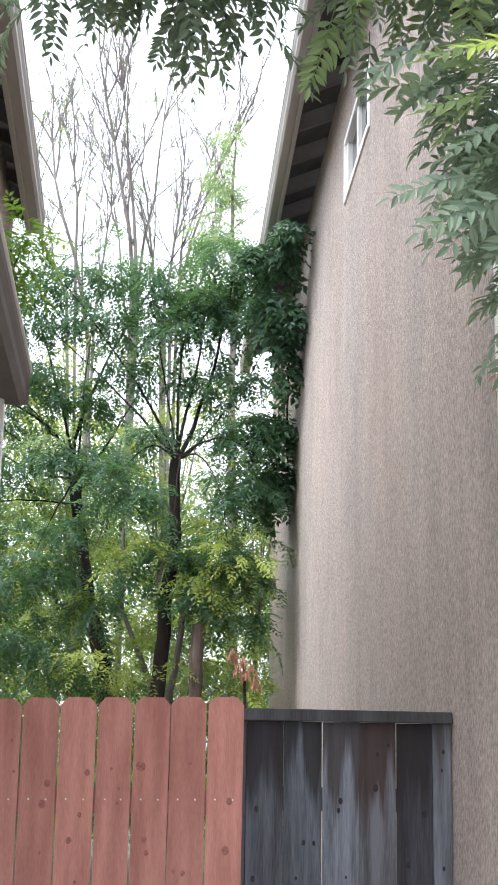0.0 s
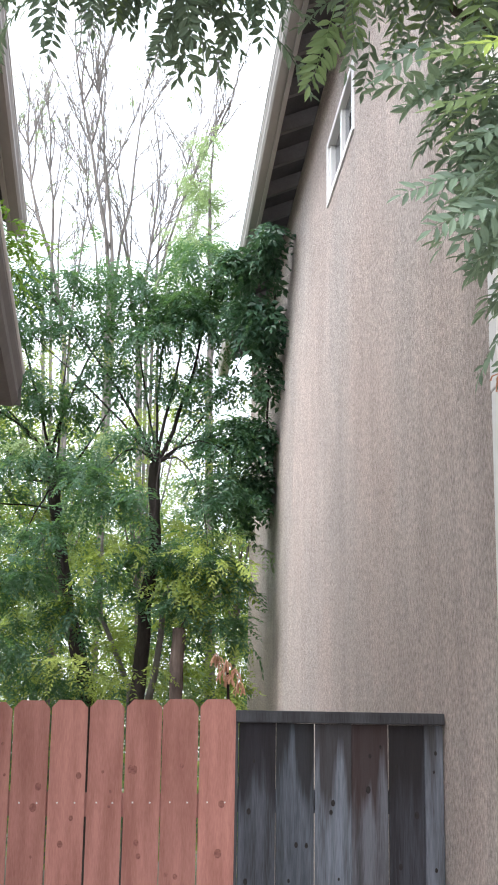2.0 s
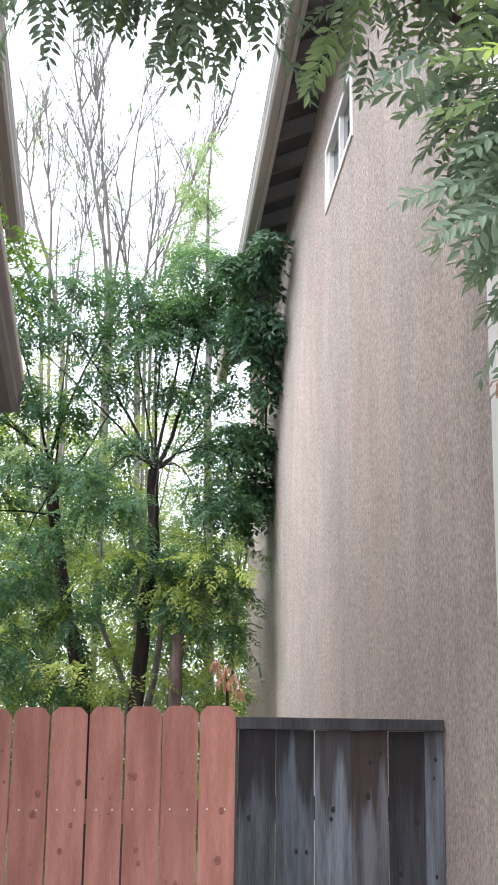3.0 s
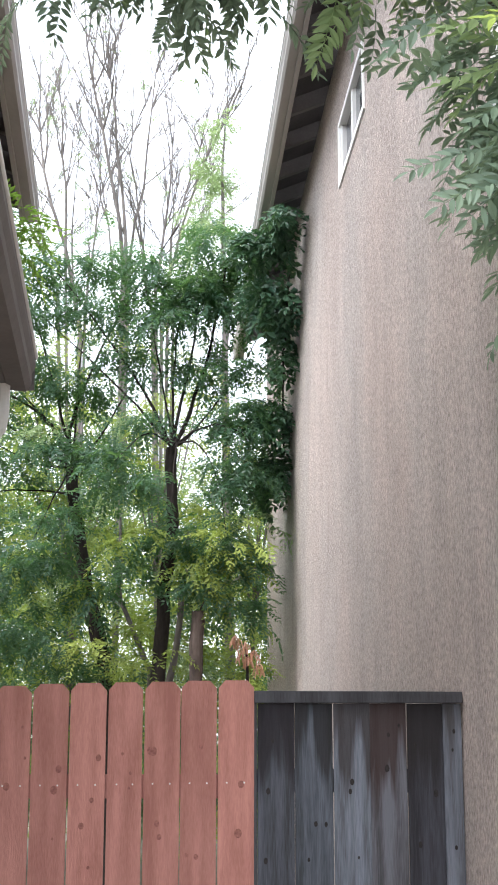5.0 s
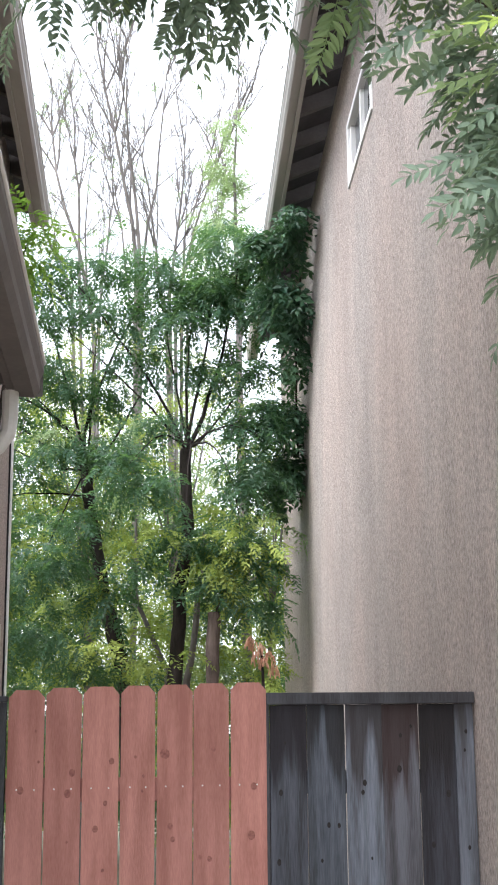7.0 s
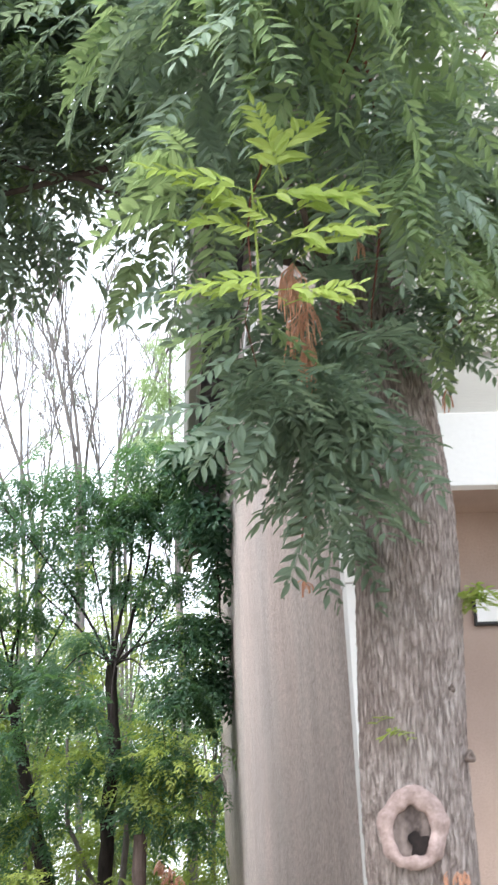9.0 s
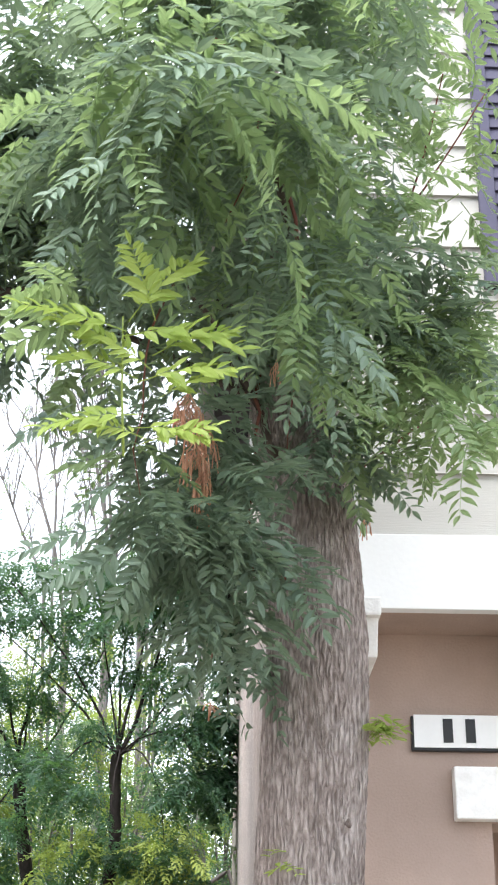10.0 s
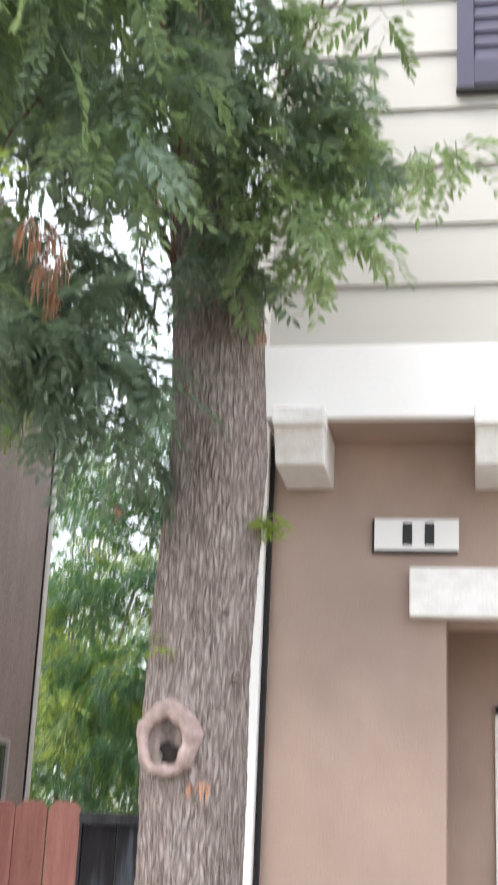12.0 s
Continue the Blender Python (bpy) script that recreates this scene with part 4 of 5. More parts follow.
# crown: singly placed fronds where they can be told apart, the rest joined
rng = np.random.default_rng(11)
kit_mesh = {}
for tone, mat in (("green", LEAF), ("light", LEAF_LIGHT), ("yellow", LEAF_YELLOW)):
    kit_mesh[tone] = [mesh_of("frond", v, f, mat) for v, f in NEAR_KIT]
# the light tone puts brighter light into the colour of some sprays
SINGLE = [  # centre, radii, count, tone, droop of the twigs
    ((0.66, 2.50, 2.98), (0.07, 0.10, 0.07), 5, "light", 0.5),
    ((0.71, 2.58, 2.92), (0.09, 0.12, 0.08), 16, "green", 0.6),
    ((0.76, 2.68, 2.88), (0.14, 0.12, 0.12), 40, "green", 0.6),
    ((0.91, 2.95, 2.96), (0.13, 0.10, 0.12), 26, "green", 0.6),
    ((0.87, 3.30, 2.80), (0.07, 0.05, 0.07), 10, "green", 0.7),
    ((0.86, 3.02, 2.80), (0.10, 0.06, 0.09), 22, "green", 0.7),
    ((0.75, 2.85, 3.24), (0.13, 0.12, 0.10), 26, "green", 0.5),
    ((0.56, 2.28, 3.24), (0.12, 0.14, 0.06), 8, "light", 0.4),
    ((1.38, 3.08, 3.52), (0.22, 0.15, 0.24), 70, "light", 0.5),
    ((1.42, 3.10, 3.36), (0.18, 0.12, 0.14), 34, "light", 0.6),
    ((1.34, 3.12, 3.62), (0.22, 0.12, 0.22), 40, "green", 0.5),
    ((1.46, 3.0, 3.70), (0.16, 0.14, 0.20), 30, "light", 0.5),
    ((1.66, 3.2, 4.52), (0.16, 0.10, 0.20), 14, "light", 0.3),
    ((1.44, 3.1, 4.08), (0.22, 0.12, 0.18), 24, "light", 0.4),
    ((1.60, 3.25, 4.30), (0.16, 0.08, 0.16), 11, "light", 0.3),
    ((1.70, 3.55, 3.86), (0.18, 0.08, 0.10), 14, "light", 0.4),
    ((0.86, 2.75, 3.04), (0.15, 0.10, 0.13), 40, "green", 0.6),
    ((1.36, 3.0, 3.84), (0.20, 0.13, 0.16), 36, "green", 0.5),
    ((1.10, 3.10, 3.34), (0.16, 0.08, 0.16), 30, "green", 0.7),
    ((-0.20, 3.4, 3.88), (0.52, 0.22, 0.05), 50, "green", 0.9),
]
for c, r, n, tone, dr in SINGLE:
    for w, m in bough(c, r, n, rng, (0.75, 1.1), dr):
        part("frond", kit_mesh[tone][w % len(NEAR_KIT)], tree, m=m)


fill = np.random.default_rng(3)
for c, r, n in (((0.80, 2.92, 3.14), (0.12, 0.08, 0.12), 30), ((0.84, 2.95, 3.26), (0.12, 0.08, 0.10), 22)):
    for w, m in bough(c, r, n, fill, (0.75, 1.1), 0.6):
        part("frond", kit_mesh["green"][w % len(NEAR_KIT)], tree, m=m)

# fronds that reach out singly in front of the stucco wall and under the eave
for p, way, face, tone, size in (
        ((0.590, 2.50, 2.80), (-0.80, 0.0, -0.16), (0.1, -0.9, 0.5), "green", 0.78), ((0.635, 2.50, 2.76), (-0.75, -0.1, -0.36), (0.2, -0.9, 0.4), "green", 0.80),
        ((0.640, 2.48, 2.76), (-0.62, 0.0, -0.62), (0.3, -0.9, 0.2), "green", 0.70), ((0.690, 2.50, 2.75), (-0.42, 0.0, -0.75), (0.3, -0.9, 0.1), "green", 0.62),
        ((0.610, 2.50, 2.97), (-0.9, 0.1, 0.02), (0.0, -0.7, 0.7), "light", 0.62), ((0.64, 2.46, 2.90), (-0.8, 0.0, -0.3), (0.2, -0.6, 0.8), "green", 0.62),
        ((0.620, 2.45, 3.06), (-0.9, -0.1, -0.05), (0.1, -0.6, 0.8), "light", 0.70), ((0.50, 2.50, 3.10), (-0.8, 0.2, -0.28), (0.1, -0.8, 0.6), "green", 0.7),
        ((0.445, 3.40, 3.70), (-0.42, 0.0, -0.8), (0.5, -0.8, 0.1), "light", 1.0), ((0.385, 3.36, 3.68), (-0.2, 0.1, -0.8), (0.3, -0.9, 0.2), "light", 0.95),
        ((0.49, 3.42, 3.64), (0.05, 0.1, -0.8), (0.5, -0.8, 0.2), "green", 0.7), ((0.20, 3.44, 3.80), (0.02, 0.0, -0.8), (0.4, -0.8, 0.1), "green", 0.75),
        ((-0.04, 3.40, 3.77), (0.06, 0.1, -0.8), (-0.3, -0.8, 0.1), "green", 0.72), ((-0.30, 3.38, 3.80), (0.10, 0.1, -0.8), (0.4, -0.8, 0.1), "green", 0.8),
        ((-0.45, 3.42, 3.80), (0.10, 0.0, -0.8), (0.2, -0.9, 0.1), "green", 0.85)):
    part("frond", kit_mesh[tone][0 if size > 0.75 else 4], tree, m=toward(p, way, face, size * (1.0 if size > 0.75 else 1.35)))

# the bright young shoot; the strong light on it is put into its colour
shoot = [mesh_of("frond", *frond(0.25, 9, 0.074, 0.025, True, d, gen), LEAF_YELLOW) for d in (0.15, 0.3, 0.45)]
for k, (up, a, size) in enumerate(((0.30, 168, 1.0), (0.30, 58, 0.95), (0.27, 20, 1.05), (0.25, 150, 0.8), (0.16, 8, 0.9), (0.17, 172, 0.8), (0.10, 195, 0.9), (0.08, -12, 0.7), (0.04, 160, 0.7), (0.03, 20, 0.7), (0.22, 35, 0.8), (0.21, 140, 0.75), (0.31, 95, 0.8), (0.12, 40, 0.6))):
    w = Vector((math.cos(radians(a)), -0.25, math.sin(radians(a)) + 0.12))
    part("frond", shoot[k % 3], tree, "yellow-green young frond with bright light put into its colour", toward((0.635 + 0.006 * k + rng.uniform(-0.012, 0.012), 2.13, 2.80 + up + rng.uniform(-0.015, 0.015)), w + Vector(rng.normal(size=3)) * 0.12, (rng.normal() * 0.25, -0.75, 0.65), size * 0.86))
stem_v, stem_f = tube([(0.645, 2.2, 2.84), (0.64, 2.14, 2.95), (0.635, 2.13, 3.12)], (0.003, 0.0025, 0.0015), 6)
part("limb", mesh_of("limb", stem_v, stem_f, LEAF_YELLOW, True), tree)

poses = []
for c, r, n in (((0.10, 3.35, 4.10), (0.62, 0.35, 0.24), 420), ((-0.35, 3.4, 4.35), (0.5, 0.4, 0.35), 260), ((0.25, 3.2, 4.65), (0.9, 0.6, 0.40), 340),
                ((0.60, 2.35, 3.72), (0.30, 0.25, 0.24), 130), ((0.88, 2.25, 3.72), (0.24, 0.22, 0.30), 120), ((0.98, 2.45, 3.50), (0.22, 0.20, 0.26), 100),
                ((0.76, 2.0, 3.62), (0.22, 0.18, 0.22), 70), ((1.05, 2.95, 3.66), (0.26, 0.16, 0.32), 130), ((1.02, 2.75, 4.15), (0.28, 0.3, 0.42), 190),
                ((1.26, 2.9, 4.62), (0.22, 0.2, 0.30), 80), ((0.18, 3.3, 4.42), (0.45, 0.3, 0.34), 320), ((0.75, 2.3, 4.32), (0.26, 0.2, 0.26), 130), ((0.85, 2.4, 4.35), (0.6, 0.5, 0.28), 200),
                # the last two boughs are unseen, added overhead to shade the left leaves
                ((1.1, 2.9, 4.9), (0.6, 0.4, 0.3), 130), ((0.60, 3.1, 3.78), (0.24, 0.25, 0.22), 110), ((-0.8, 3.0, 5.3), (0.8, 0.9, 0.30), 380), ((-0.9, 2.0, 5.4), (0.7, 0.7, 0.30), 260)):
    poses += bough(c, r, n, rng, (0.75, 1.08), 0.5)
paler = [p[0] >= (72 if p[1].translation.x < 0.7 else 58) for p in poses]   # more of the paler copy towards the house front, painting the stronger light there
for light, mat in ((False, LEAF), (True, LEAF_LIGHT)):
    v, f = scatter(NEAR_KIT, [p for p, y in zip(poses, paler) if y == light])
    part("crown", mesh_of("crown", v, f, mat), tree)["kind"] = "stuff"
def seed_tassel(c, wide, long, n, parent, thin=0.0014):
    """A bunch of thin dry seed strands hanging from one point."""
    v, f = [], []
    for _ in range(n):
        a, q = rng.uniform(0, 2 * math.pi), rng.uniform(0.2, 1.0)
        top = Vector((c[0], c[1], c[2] + long * 0.5 - rng.uniform(0, 0.4) * long))
        end = top + Vector((math.cos(a) * wide * q, math.sin(a) * wide * q, -long * rng.uniform(0.35, 0.7)))
        mid = top.lerp(end, 0.45) + Vector((math.cos(a), math.sin(a), 0.3)) * wide * 0.3
        tube([top, mid, end], (thin * 0.5, thin, thin * 1.2), 4, v, f)
    return part("seed_tassel", mesh_of("seed_tassel", v, f, LEAF_DRY, True), parent, "hanging orange-red dry seed cluster")


seed_tassel((0.765, 2.73, 3.17), 0.04, 0.15, 26, tree)
seed_tassel((0.805, 2.74, 3.10), 0.035, 0.15, 24, tree)
seed_tassel((0.78, 2.70, 3.04), 0.05, 0.15, 26, tree, 0.0018)
seed_tassel((0.76, 2.60, 3.12), 0.045, 0.16, 22, tree, 0.0018)
seed_tassel((0.80, 2.72, 2.97), 0.035, 0.16, 36, tree)
seed_tassel((0.985, 2.95, 3.42), 0.018, 0.10, 14, tree)
seed_tassel((1.255, 3.28, 3.12), 0.02, 0.09, 10, tree)
seed_tassel((0.825, 3.38, 2.61), 0.03, 0.05, 10, tree, 0.0022)
for dx in (-0.012, 0.012, 0.03):
    seed_tassel((1.131 + dx, 3.25, 1.818), 0.018, 0.05, 9, trunk, 0.0018)
for c in ((1.275, 3.36, 2.57), (1.02, 3.27, 2.20)):
    v, f = scatter([frond(0.065, 3, 0.032, 0.014, True, 0.4, gen)], clump(c, (0.02, 0.01, 0.035), 14 if c[0] > 1.2 else 5, rng, droop=(-40, 30)))
    part("sprout", mesh_of("sprout", v, f, LEAF_YELLOW), tree, "small yellow-green sprout on the bark")

# ---------------------------------------------------------------- trees behind the fence


def arch(a, b, c, n=9, wob=0.012):
    """Points on an uneven arc from a towards c that is drawn to b on its way."""
    a, b, c = Vector(a), Vector(b), Vector(c)
    out = []
    for i in range(n):
        t = i / (n - 1)
        j = Vector(rng.uniform(-wob, wob) for _ in range(3)) if 0 < i < n - 1 else Vector()
        out.append(a * (1 - t) ** 2 + (b * 2 - (a + c) * 0.5) * (2 * t * (1 - t)) + c * t * t + j)
    return out


def back_tree(label, line, radii, limbs, clumps, bark, leaf, kit=FAR_KIT, n_side=9, leafy=0):
    """A trunk along a line, arched limbs (start, middle, end, radius) and boughs of pinnate leaves."""
    ob = thing("tree", label, "tree", "trees behind the fence")
    rings, rr = [], []
    for i in range(len(line) - 1):
        for q in range(6):
            p = Vector(line[i]).lerp(Vector(line[i + 1]), q / 6)
            rings.append(p + Vector((noise.noise(p * 3.1), noise.noise(p * 3.1 + Vector((7, 0, 0))), 0)) * 0.02)
            rr.append((radii[i] + (radii[i + 1] - radii[i]) * q / 6) * (1 + 0.22 * noise.noise(p * 5.0)))
    tv, tf = tube(rings + [Vector(line[-1])], rr + [radii[-1]], n_side)
    part("trunk", mesh_of("trunk", tv, tf, bark, True), ob)
    ps = []
    for a, b, c, r in limbs:
        pts = arch(a, b, c)
        lv, lf = tube(pts, [r * (1 - 0.7 * i / 8) for i in range(9)], 6)
        part("limb", mesh_of("limb", lv, lf, bark, True), ob)
        for k in range(leafy):
            q = pts[int(rng.integers(4, 9))]
            ps += bough(q + Vector(rng.normal(size=3)) * 0.10, (0.26, 0.24, 0.12), 6, rng)
    for c, r, n in clumps:
        ps += bough(c, r, n, rng)
    cv, cf = scatter(kit, ps)
    part("crown", mesh_of("crown", cv, cf, leaf), ob)
    return ob


FR, FL = (-0.08, 12.6, 4.33), (-1.08, 13.3, 4.28)
back_tree("slender dark-trunked tree with arching limbs and pinnate leaves",
          [(-0.22, 12.6, 0), (-0.19, 12.6, 2.1), (-0.14, 12.6, 2.95), (-0.07, 12.6, 3.55), (-0.09, 12.6, 4.05), FR], [0.085, 0.072, 0.066, 0.060, 0.060, 0.056],
          [(FR, (-0.07, 12.6, 5.2), (0.02, 12.5, 5.9), 0.016), (FR, (0.08, 12.6, 5.2), (0.20, 12.5, 6.1), 0.020), (FR, (0.21, 12.6, 5.1), (0.42, 12.4, 6.1), 0.026), (FR, (0.31, 12.5, 4.72), (0.74, 12.3, 5.4), 0.014),
           (FR, (-0.50, 12.6, 5.1), (-1.20, 12.4, 6.0), 0.018), (FR, (-0.57, 12.7, 4.92), (-1.40, 12.6, 5.66), 0.015), (FR, (-0.20, 12.7, 5.1), (-0.42, 12.7, 6.4), 0.014), (FR, (0.32, 12.3, 4.5), (0.62, 12.1, 4.3), 0.012),
           (FR, (-0.30, 12.3, 4.4), (-0.60, 12.1, 4.1), 0.012), (FR, (0.25, 12.2, 4.2), (0.42, 12.0, 3.4), 0.010), (FR, (-0.05, 12.2, 4.2), (-0.11, 12.0, 3.5), 0.010)],
          [((0.60, 12.3, 4.62), (0.36, 0.4, 0.34), 150), ((0.58, 12.3, 4.05), (0.36, 0.4, 0.30), 130), ((-0.12, 12.3, 5.62), (0.34, 0.3, 0.24), 150), ((0.22, 12.3, 5.86), (0.36, 0.3, 0.24), 160),
           ((-0.39, 12.4, 6.22), (0.30, 0.3, 0.28), 90), ((0.34, 12.3, 6.42), (0.36, 0.4, 0.30), 130), ((0.62, 12.3, 5.75), (0.24, 0.3, 0.3), 80), ((-0.56, 12.2, 4.02), (0.34, 0.3, 0.26), 110),
           ((-0.10, 12.2, 3.45), (0.32, 0.3, 0.26), 100), ((0.42, 12.2, 3.35), (0.36, 0.3, 0.26), 110), ((0.52, 12.2, 2.80), (0.30, 0.3, 0.24), 80), ((0.10, 12.2, 3.02), (0.26, 0.3, 0.2), 60), ((-0.46, 12.2, 3.10), (0.26, 0.3, 0.2), 50),
           ((0.46, 12.3, 5.10), (0.30, 0.2, 0.2), 80), ((0.05, 12.6, 5.15), (0.36, 0.3, 0.26), 70), ((-0.55, 12.6, 5.25), (0.36, 0.3, 0.26), 80), ((-0.85, 12.5, 5.75), (0.36, 0.3, 0.26), 100), ((-0.30, 12.5, 4.65), (0.36, 0.3, 0.2), 70),
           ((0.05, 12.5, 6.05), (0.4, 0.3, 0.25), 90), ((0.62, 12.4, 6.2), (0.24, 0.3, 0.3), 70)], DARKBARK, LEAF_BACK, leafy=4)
back_tree("leaning dark-trunked tree with a broken crown and arching limbs",
          [(-0.60, 13.3, 0), (-0.67, 13.3, 2.15), (-0.87, 13.3, 2.92), (-1.02, 13.3, 3.7), (-1.09, 13.3, 4.1), FL], [0.10, 0.082, 0.072, 0.060, 0.062, 0.066],
          [(FL, (-0.95, 13.3, 5.2), (-0.05, 13.1, 6.8), 0.022), (FL, (-1.33, 13.2, 5.26), (-1.66, 13.1, 6.3), 0.018), (FL, (-1.40, 13.2, 4.78), (-1.95, 13.0, 5.02), 0.022), (FL, (-1.32, 13.4, 4.70), (-1.72, 13.4, 5.16), 0.020),
           (FL, (-1.49, 13.2, 4.50), (-2.1, 13.0, 4.95), 0.017), (FL, (-1.52, 13.1, 4.30), (-2.1, 12.9, 4.62), 0.014), (FL, (-0.74, 13.3, 4.72), (-0.28, 13.2, 5.6), 0.017), ((-1.08, 13.3, 4.0), (-1.5, 13.2, 4.02), (-2.1, 13.0, 3.93), 0.012),
           (FL, (-1.05, 13.3, 5.0), (-1.0, 13.3, 5.9), 0.016), (FL, (-0.95, 12.9, 4.4), (-0.82, 12.5, 4.3), 0.012), (FL, (-1.2, 12.8, 3.9), (-1.4, 12.4, 3.3), 0.012)],
          [((-0.83, 12.5, 4.30), (0.22, 0.25, 0.22), 70), ((-1.25, 12.6, 6.30), (0.36, 0.4, 0.22), 100), ((-1.60, 12.6, 5.80), (0.30, 0.4, 0.30), 80), ((-1.45, 12.4, 3.26), (0.40, 0.4, 0.30), 140), ((-1.45, 12.4, 2.62), (0.42, 0.4, 0.30), 130),
           ((-1.10, 12.4, 3.62), (0.30, 0.3, 0.22), 80), ((-0.78, 12.5, 2.98), (0.30, 0.3, 0.22), 60), ((-1.30, 12.9, 5.25), (0.3, 0.3, 0.2), 40), ((-0.73, 12.7, 5.70), (0.28, 0.3, 0.2), 50), ((-1.85, 13.0, 4.3), (0.40, 0.4, 0.4), 110),
           ((-2.0, 13.0, 3.4), (0.5, 0.5, 0.5), 170), ((-2.15, 13.5, 7.1), (0.42, 0.6, 0.7), 190), ((-2.35, 13.6, 8.1), (0.5, 0.6, 0.6), 170), ((-2.25, 13.5, 5.6), (0.45, 0.6, 0.7), 220), ((-2.3, 13.6, 4.4), (0.5, 0.6, 0.6), 220), ((-2.3, 13.7, 3.0), (0.55, 0.6, 0.7), 240),
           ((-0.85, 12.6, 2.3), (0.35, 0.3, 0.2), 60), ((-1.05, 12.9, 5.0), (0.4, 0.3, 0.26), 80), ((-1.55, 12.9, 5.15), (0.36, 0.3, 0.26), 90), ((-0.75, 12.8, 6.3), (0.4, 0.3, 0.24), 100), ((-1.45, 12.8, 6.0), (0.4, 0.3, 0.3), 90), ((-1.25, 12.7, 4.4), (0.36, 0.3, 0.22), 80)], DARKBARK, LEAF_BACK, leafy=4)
lean_tree = [((-0.24, 14.0, 0.0), (-0.28, 14.0, 2.3), (-0.60, 14.0, 3.0), (-0.62, 14.1, 3.9)), ((-0.12, 13.2, 0.0), (-0.07, 13.0, 2.15), (0.02, 13.0, 2.7), (0.10, 13.1, 3.6)), ((1.5, 15.0, 2.2), (1.02, 15.0, 3.59), (0.76, 15.0, 3.41), (0.4, 15.1, 3.2))]
for run, rad in zip(lean_tree, (0.030, 0.036, 0.024)):
    back_tree("thin pale leaning trunk among the shrubs", list(run), [rad * 1.2, rad, rad * 0.85, rad * 0.5], [], [((run[3][0], run[3][1], run[3][2]), (0.3, 0.3, 0.2), 24)], PALEBARK, LEAF_BACKLIT_TONE)
back_tree("young tree with light green leaves beside the neighbouring wall", [(-1.14, 7.1, 0), (-1.14, 7.1, 2.5), (-1.0, 7.1, 4.1)], [0.022, 0.016, 0.008],
          [((-1.02, 7.1, 3.8), (-1.0, 7.1, 4.1), (-0.92, 7.1, 4.4), 0.006)], [((-0.98, 7.1, 4.42), (0.14, 0.15, 0.13), 44), ((-0.95, 7.1, 4.24), (0.10, 0.12, 0.10), 22)], DARKBARK, LEAF_LIME)
back_tree("broken brown tree trunk with dry leaves among shrubs", [(0.13, 12.0, 0), (0.145, 12.0, 2.1), (0.17, 12.0, 2.72)], [0.075, 0.066, 0.058], [((0.17, 12.0, 2.6), (0.22, 12.0, 2.8), (0.34, 11.95, 2.95), 0.010)],
          [((0.25, 12.1, 2.95), (0.2, 0.2, 0.12), 16)], BROWNBARK, LEAF_BACKLIT_TONE)


def bare_tree(label, base, stems, leaf_n):
    """A tall thin tree of upright stems and twigs with few leaves."""
    ob = thing("bare_tree", label, "tree", "bare trees")
    tv, tf, tips = [], [], []

    def grow(p, d, length, r, depth):
        n = 6
        pts, q, dd = [p], p, d.copy()
        for i in range(n):
            dd = (dd + Vector(rng.normal(size=3)) * 0.10 + Vector((0, 0, 0.05))).normalized()
            q = q + dd * (length / n)
            pts.append(q)
        tube(pts, [max(0.0045, r * (1 - 0.75 * i / n)) for i in range(n + 1)], 5 if depth < 2 else 4, tv, tf)
        tips.extend(pts[3:])
        if depth < 3:
            for _ in range((8, 5, 3)[depth]):
                i = int(rng.integers(1, n))
                nd = (dd + Vector((rng.normal(), rng.normal(), rng.normal() * 0.5)) * 0.33).normalized()
                grow(pts[i], nd, length * rng.uniform(0.3, 0.5), r * 0.5, depth + 1)

    for s in stems:
        a = Vector(base)
        b = Vector(s[0])
        tube([a, a.lerp(b, 0.5), b], [s[2] * 1.1, s[2] * 1.05, s[2]], 7, tv, tf)
        grow(b, Vector(s[1]).normalized(), s[3], s[2], 0)
    part("trunk", mesh_of("trunk", tv, tf, PALEBARK, True), ob)
    ps = [(int(rng.integers(0, 99)), hang(tips[int(rng.integers(0, len(tips)))], rng, scale=(0.6, 1.0))) for _ in range(leaf_n)]
    cv, cf = scatter(FAR_KIT, ps)
    part("crown", mesh_of("crown", cv, cf, LEAF_LIGHT), ob, "sparse yellowing leaves")
    return ob


bare_tree("tall thin tree with nearly bare pale branches", (-0.9, 20, 0), [((-0.90, 20, 8.9), (-0.12, 0, 1), 0.036, 4.2), ((-0.84, 20, 8.6), (0.02, 0, 1), 0.034, 4.0), ((-0.80, 20.2, 9.0), (0.22, 0, 1), 0.024, 3.6), ((-0.9, 20.1, 7.8), (-0.25, 0, 1), 0.022, 3.4)], 46)
bare_tree("tall forked tree with few yellowing leaves", (-1.5, 20.5, 0), [((-1.58, 20.5, 7.9), (-0.17, 0, 1), 0.040, 4.6), ((-1.85, 20.5, 9.3), (-0.05, 0, 1), 0.026, 3.0), ((-1.95, 20.4, 8.6), (-0.34, 0, 1), 0.028, 3.0), ((-1.5, 20.4, 8.2), (0.16, 0, 1), 0.024, 3.2)], 120)
bare_tree("thin tree with a fan of bare twigs", (-0.2, 21, 0), [((-0.40, 21, 8.8), (0.14, 0, 1), 0.030, 3.4), ((-0.30, 21, 8.6), (0.26, 0, 1), 0.030, 3.8), ((-0.20, 21.2, 8.6), (0.20, 0, 1), 0.028, 3.6), ((-0.45, 21, 8.4), (0.06, 0, 1), 0.028, 3.4), ((-0.1, 21.1, 8.3), (0.30, 0, 1), 0.024, 3.2)], 30)
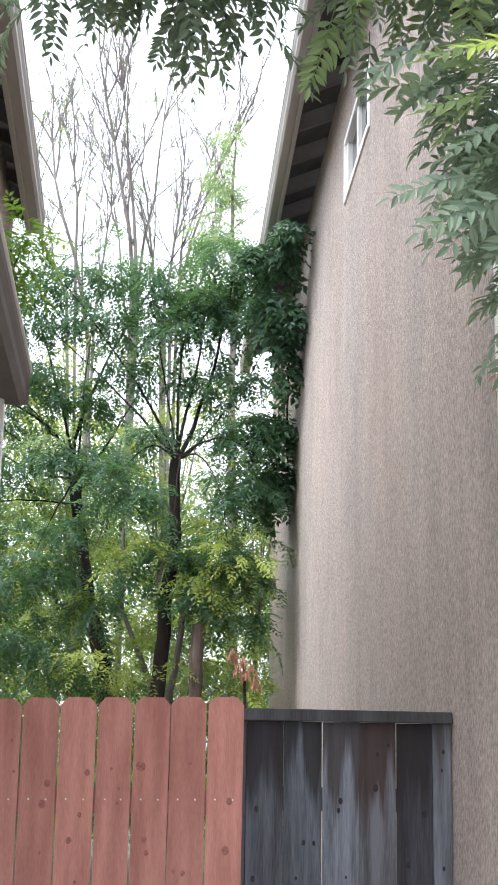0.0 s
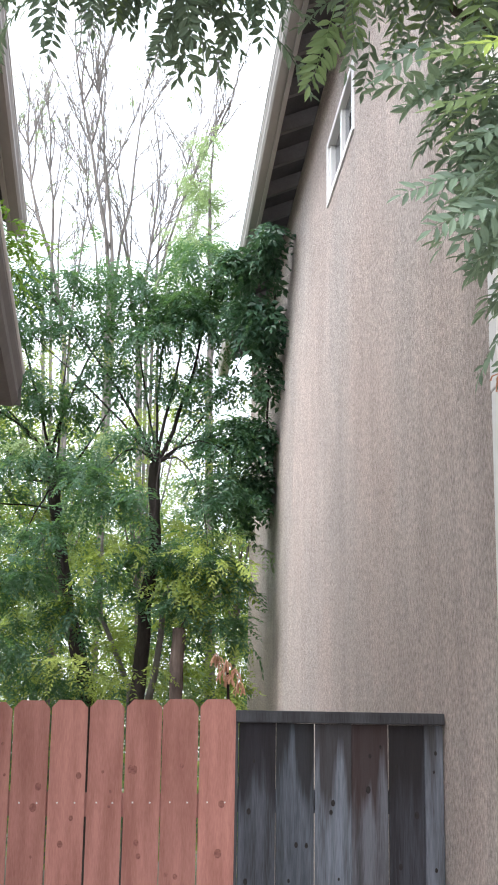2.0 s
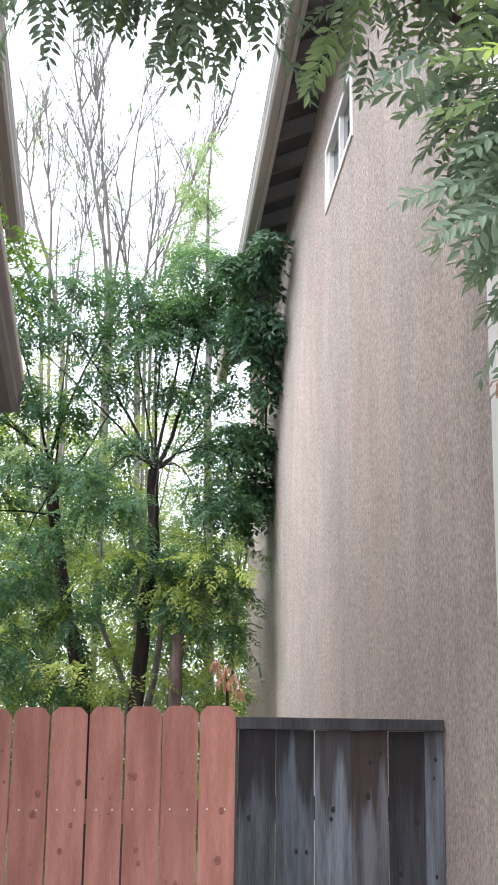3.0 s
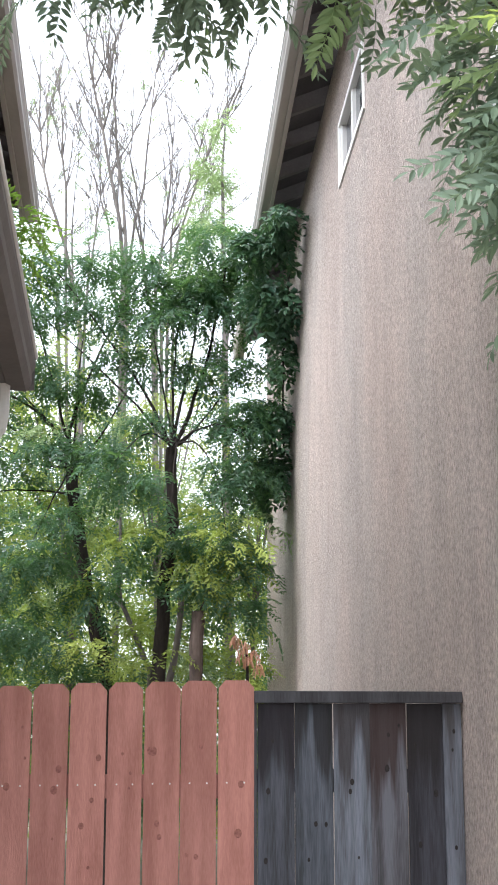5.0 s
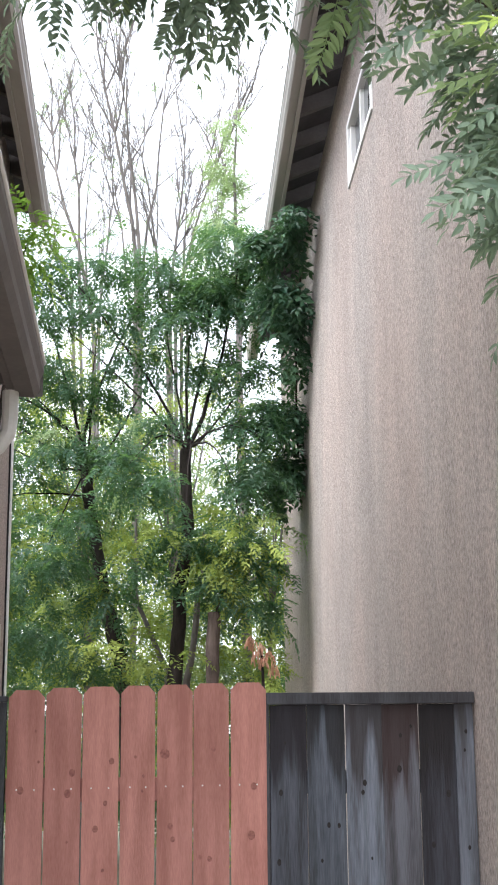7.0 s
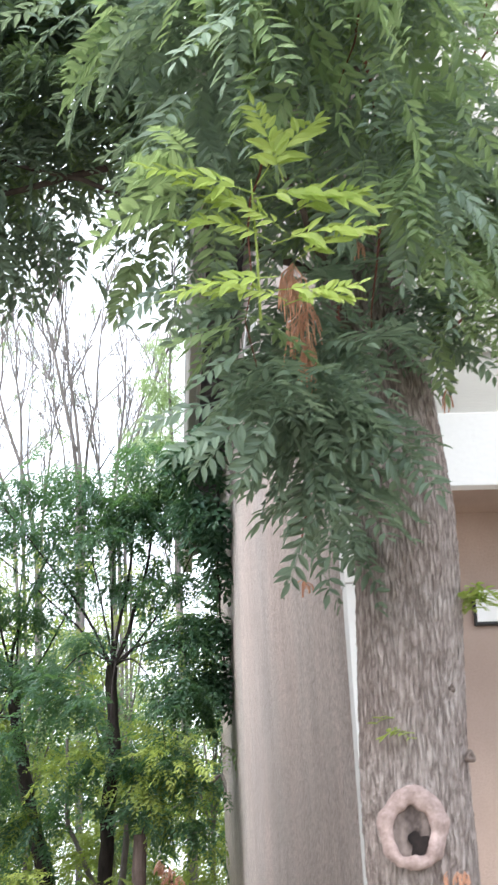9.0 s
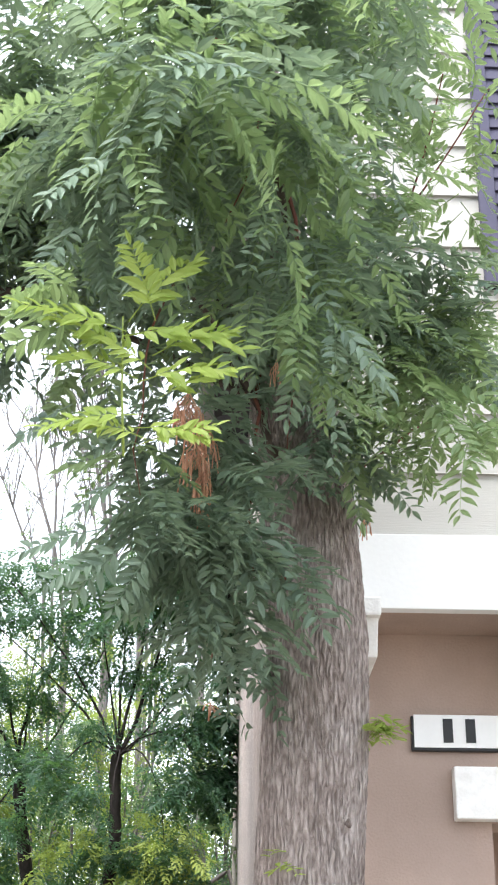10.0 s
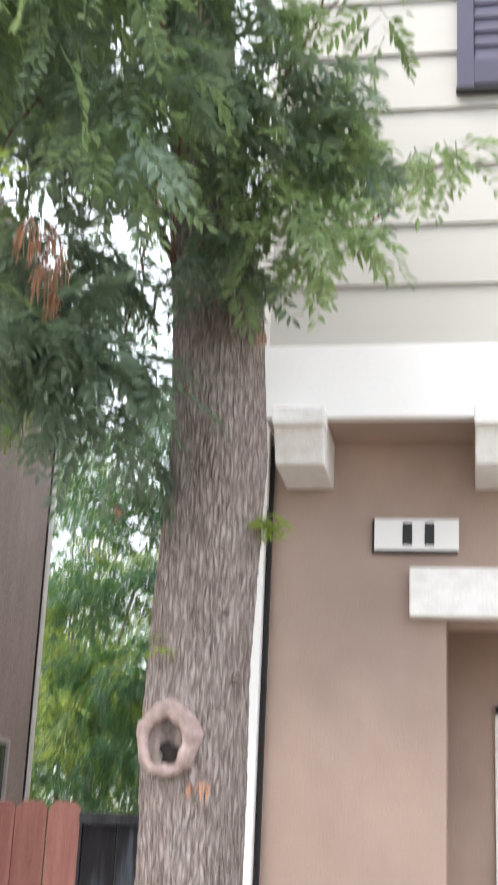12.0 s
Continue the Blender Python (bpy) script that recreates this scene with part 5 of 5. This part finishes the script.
back_tree("tall narrow tree with light green leaves", [(0.8, 18, 0), (0.66, 18, 5), (0.58, 18, 9.6), (0.62, 18, 10.6)], [0.09, 0.06, 0.02, 0.008], [((0.68, 18, 6), (0.5, 18, 6.9), (0.2, 18, 7.9), 0.02), ((0.66, 18, 7), (0.72, 18, 7.8), (0.8, 18, 8.6), 0.02)],
          [((0.46, 18, 9.5), (0.36, 0.4, 0.5), 190), ((0.38, 18, 8.8), (0.46, 0.5, 0.45), 230), ((0.35, 18, 8.0), (0.6, 0.5, 0.5), 220), ((0.56, 18, 10.3), (0.24, 0.3, 0.4), 60)], PALEBARK, LEAF_LIGHT)

# vine on the far part of the stucco wall
vine = thing("vine", "dark green vine hanging from the eave over the stucco wall", "vine")
for c, r, n in (((0.86, 10.8, 6.02), (0.18, 0.4, 0.14), 60), ((0.66, 11.3, 5.96), (0.20, 0.4, 0.18), 70), ((0.80, 11.6, 5.60), (0.22, 0.5, 0.24), 110), ((0.70, 11.9, 5.75), (0.2, 0.4, 0.3), 60), ((0.93, 11.6, 5.45), (0.10, 0.3, 0.14), 30),
                ((0.92, 12.0, 5.18), (0.09, 0.4, 0.24), 46), ((0.84, 12.6, 4.72), (0.19, 0.5, 0.28), 110), ((0.90, 12.8, 4.25), (0.15, 0.5, 0.28), 110), ((0.72, 12.8, 4.15), (0.22, 0.5, 0.24), 70)):
    cv, cf = scatter(BROAD_KIT, bough(c, r, int(n * 1.25), rng, (0.6, 1.05), 0.7))
    part("foliage", mesh_of("foliage", cv, cf, LEAF_IVY), vine)
tv, tf = tube(bend((1.0, 12.6, 4.3), (0.95, 11.4, 5.7), 0.03, 10, 0.015), [0.010] * 10, 5)
part("stem", mesh_of("stem", tv, tf, DARKBARK, True), vine)

# shrubs and woods farther back
for tx, ty, hi in ((-2.6, 15.5, 6.4), (-1.3, 16.2, 6.6), (-0.3, 16.8, 6.8), (0.9, 16.5, 6.2), (-3.6, 17.5, 7.0)):
    fork = (tx + 0.05, ty, hi * 0.5)
    limbs = []
    for _ in range(7):
        end = Vector((tx + rng.uniform(-0.9, 0.9), ty + rng.uniform(-0.3, 0.3), hi * rng.uniform(0.75, 1.1)))
        limbs.append((fork, Vector(fork).lerp(end, 0.5) + Vector((0, 0, 0.2)), end, 0.016))
    back_tree("thin pale tree with an open crown of leaves coloured as if backlit", [(tx, ty, 0), (tx + 0.03, ty, hi * 0.3), fork], [0.04, 0.034, 0.028], limbs,
              [((tx + rng.uniform(-0.6, 0.6), ty + rng.uniform(-0.4, 0.4), hi * q), (0.6, 0.5, 0.35), 46) for q in (0.4, 0.48, 0.55, 0.62, 0.7, 0.78, 0.85, 0.92, 0.98)], PALEBARK, LEAF_BACKLIT_TONE, leafy=3)
veil = thing("undergrowth", "mixed green leaves between the trunks, some coloured as if lit through", "undergrowth", kind="stuff")
# the yellow-lit spots low down are put in as lighter leaf colours
for mat, n, x0, x1, y0, y1, z0, z1 in ((LEAF_BACK, 34, -2.8, 0.85, 12.4, 14.6, 1.4, 3.6), (LEAF_BACKLIT_TONE, 44, -2.8, 0.85, 12.6, 16.0, 1.4, 4.2), (LEAF_BACKLIT_TONE, 4, -2.2, 0.8, 11.9, 12.4, 2.0, 3.5), (LEAF_YELLOW, 9, -2.2, 0.8, 11.9, 13.0, 2.0, 3.8), (LEAF_LIGHT, 16, -2.4, 0.8, 12.6, 15.0, 1.6, 5.4)):
    sp = []
    for _ in range(n):
        c = (rng.uniform(x0, x1), rng.uniform(y0, y1), rng.uniform(z0, z1))
        sp += bough(c, (0.36, 0.36, 0.2), int(rng.integers(14, 30)), rng)
    cv, cf = scatter(FAR_KIT, sp)
    part("foliage", mesh_of("foliage", cv, cf, mat), veil)
woods = thing("shrubs", "yellow-green and dark shrubs behind the trees, sunlight put into the leaf tone", "shrubs", kind="stuff")
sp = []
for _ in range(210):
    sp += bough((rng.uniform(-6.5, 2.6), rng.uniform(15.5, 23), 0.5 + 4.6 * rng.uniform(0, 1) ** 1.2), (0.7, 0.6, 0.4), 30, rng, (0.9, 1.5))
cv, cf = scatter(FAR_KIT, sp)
part("foliage", mesh_of("foliage", cv, cf, LEAF_BACKLIT_TONE), woods)
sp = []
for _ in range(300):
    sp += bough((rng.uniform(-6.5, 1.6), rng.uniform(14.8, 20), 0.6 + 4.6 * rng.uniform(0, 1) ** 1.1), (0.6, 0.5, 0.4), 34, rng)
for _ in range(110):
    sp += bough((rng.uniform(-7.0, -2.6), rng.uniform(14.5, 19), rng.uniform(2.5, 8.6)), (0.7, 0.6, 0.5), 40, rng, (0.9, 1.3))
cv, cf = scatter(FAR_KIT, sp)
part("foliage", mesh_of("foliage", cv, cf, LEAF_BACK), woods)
# the pale leaf colour stands in for distance haze
far = thing("far_woods", "pale green woods in the distance, haze put into the leaf tone", "woods", kind="stuff")
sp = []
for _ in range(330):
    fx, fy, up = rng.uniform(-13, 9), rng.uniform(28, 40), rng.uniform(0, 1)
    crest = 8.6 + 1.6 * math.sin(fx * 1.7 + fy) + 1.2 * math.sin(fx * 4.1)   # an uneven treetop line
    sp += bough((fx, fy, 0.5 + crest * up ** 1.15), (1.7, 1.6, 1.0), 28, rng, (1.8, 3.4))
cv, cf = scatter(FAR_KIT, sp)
part("foliage", mesh_of("foliage", cv, cf, LEAF_BACKLIT_TONE), far)
dry_shrub = thing("flowering_shrub", "shrub with orange-red dry seed clusters", "shrub")
for c in ((0.37, 9.0, 2.24), (0.43, 9.0, 2.20), (0.49, 9.0, 2.14), (0.52, 9.0, 2.06), (0.45, 8.97, 2.10), (0.40, 8.95, 2.14)):
    seed_tassel(c, 0.045, 0.11, 13, dry_shrub, 0.0042)
tv, tf = tube([(0.47, 9.05, 0), (0.47, 9.02, 1.3), (0.44, 9.0, 2.2)], (0.03, 0.02, 0.008), 6)
part("stem", mesh_of("stem", tv, tf, DARKBARK, True), dry_shrub)
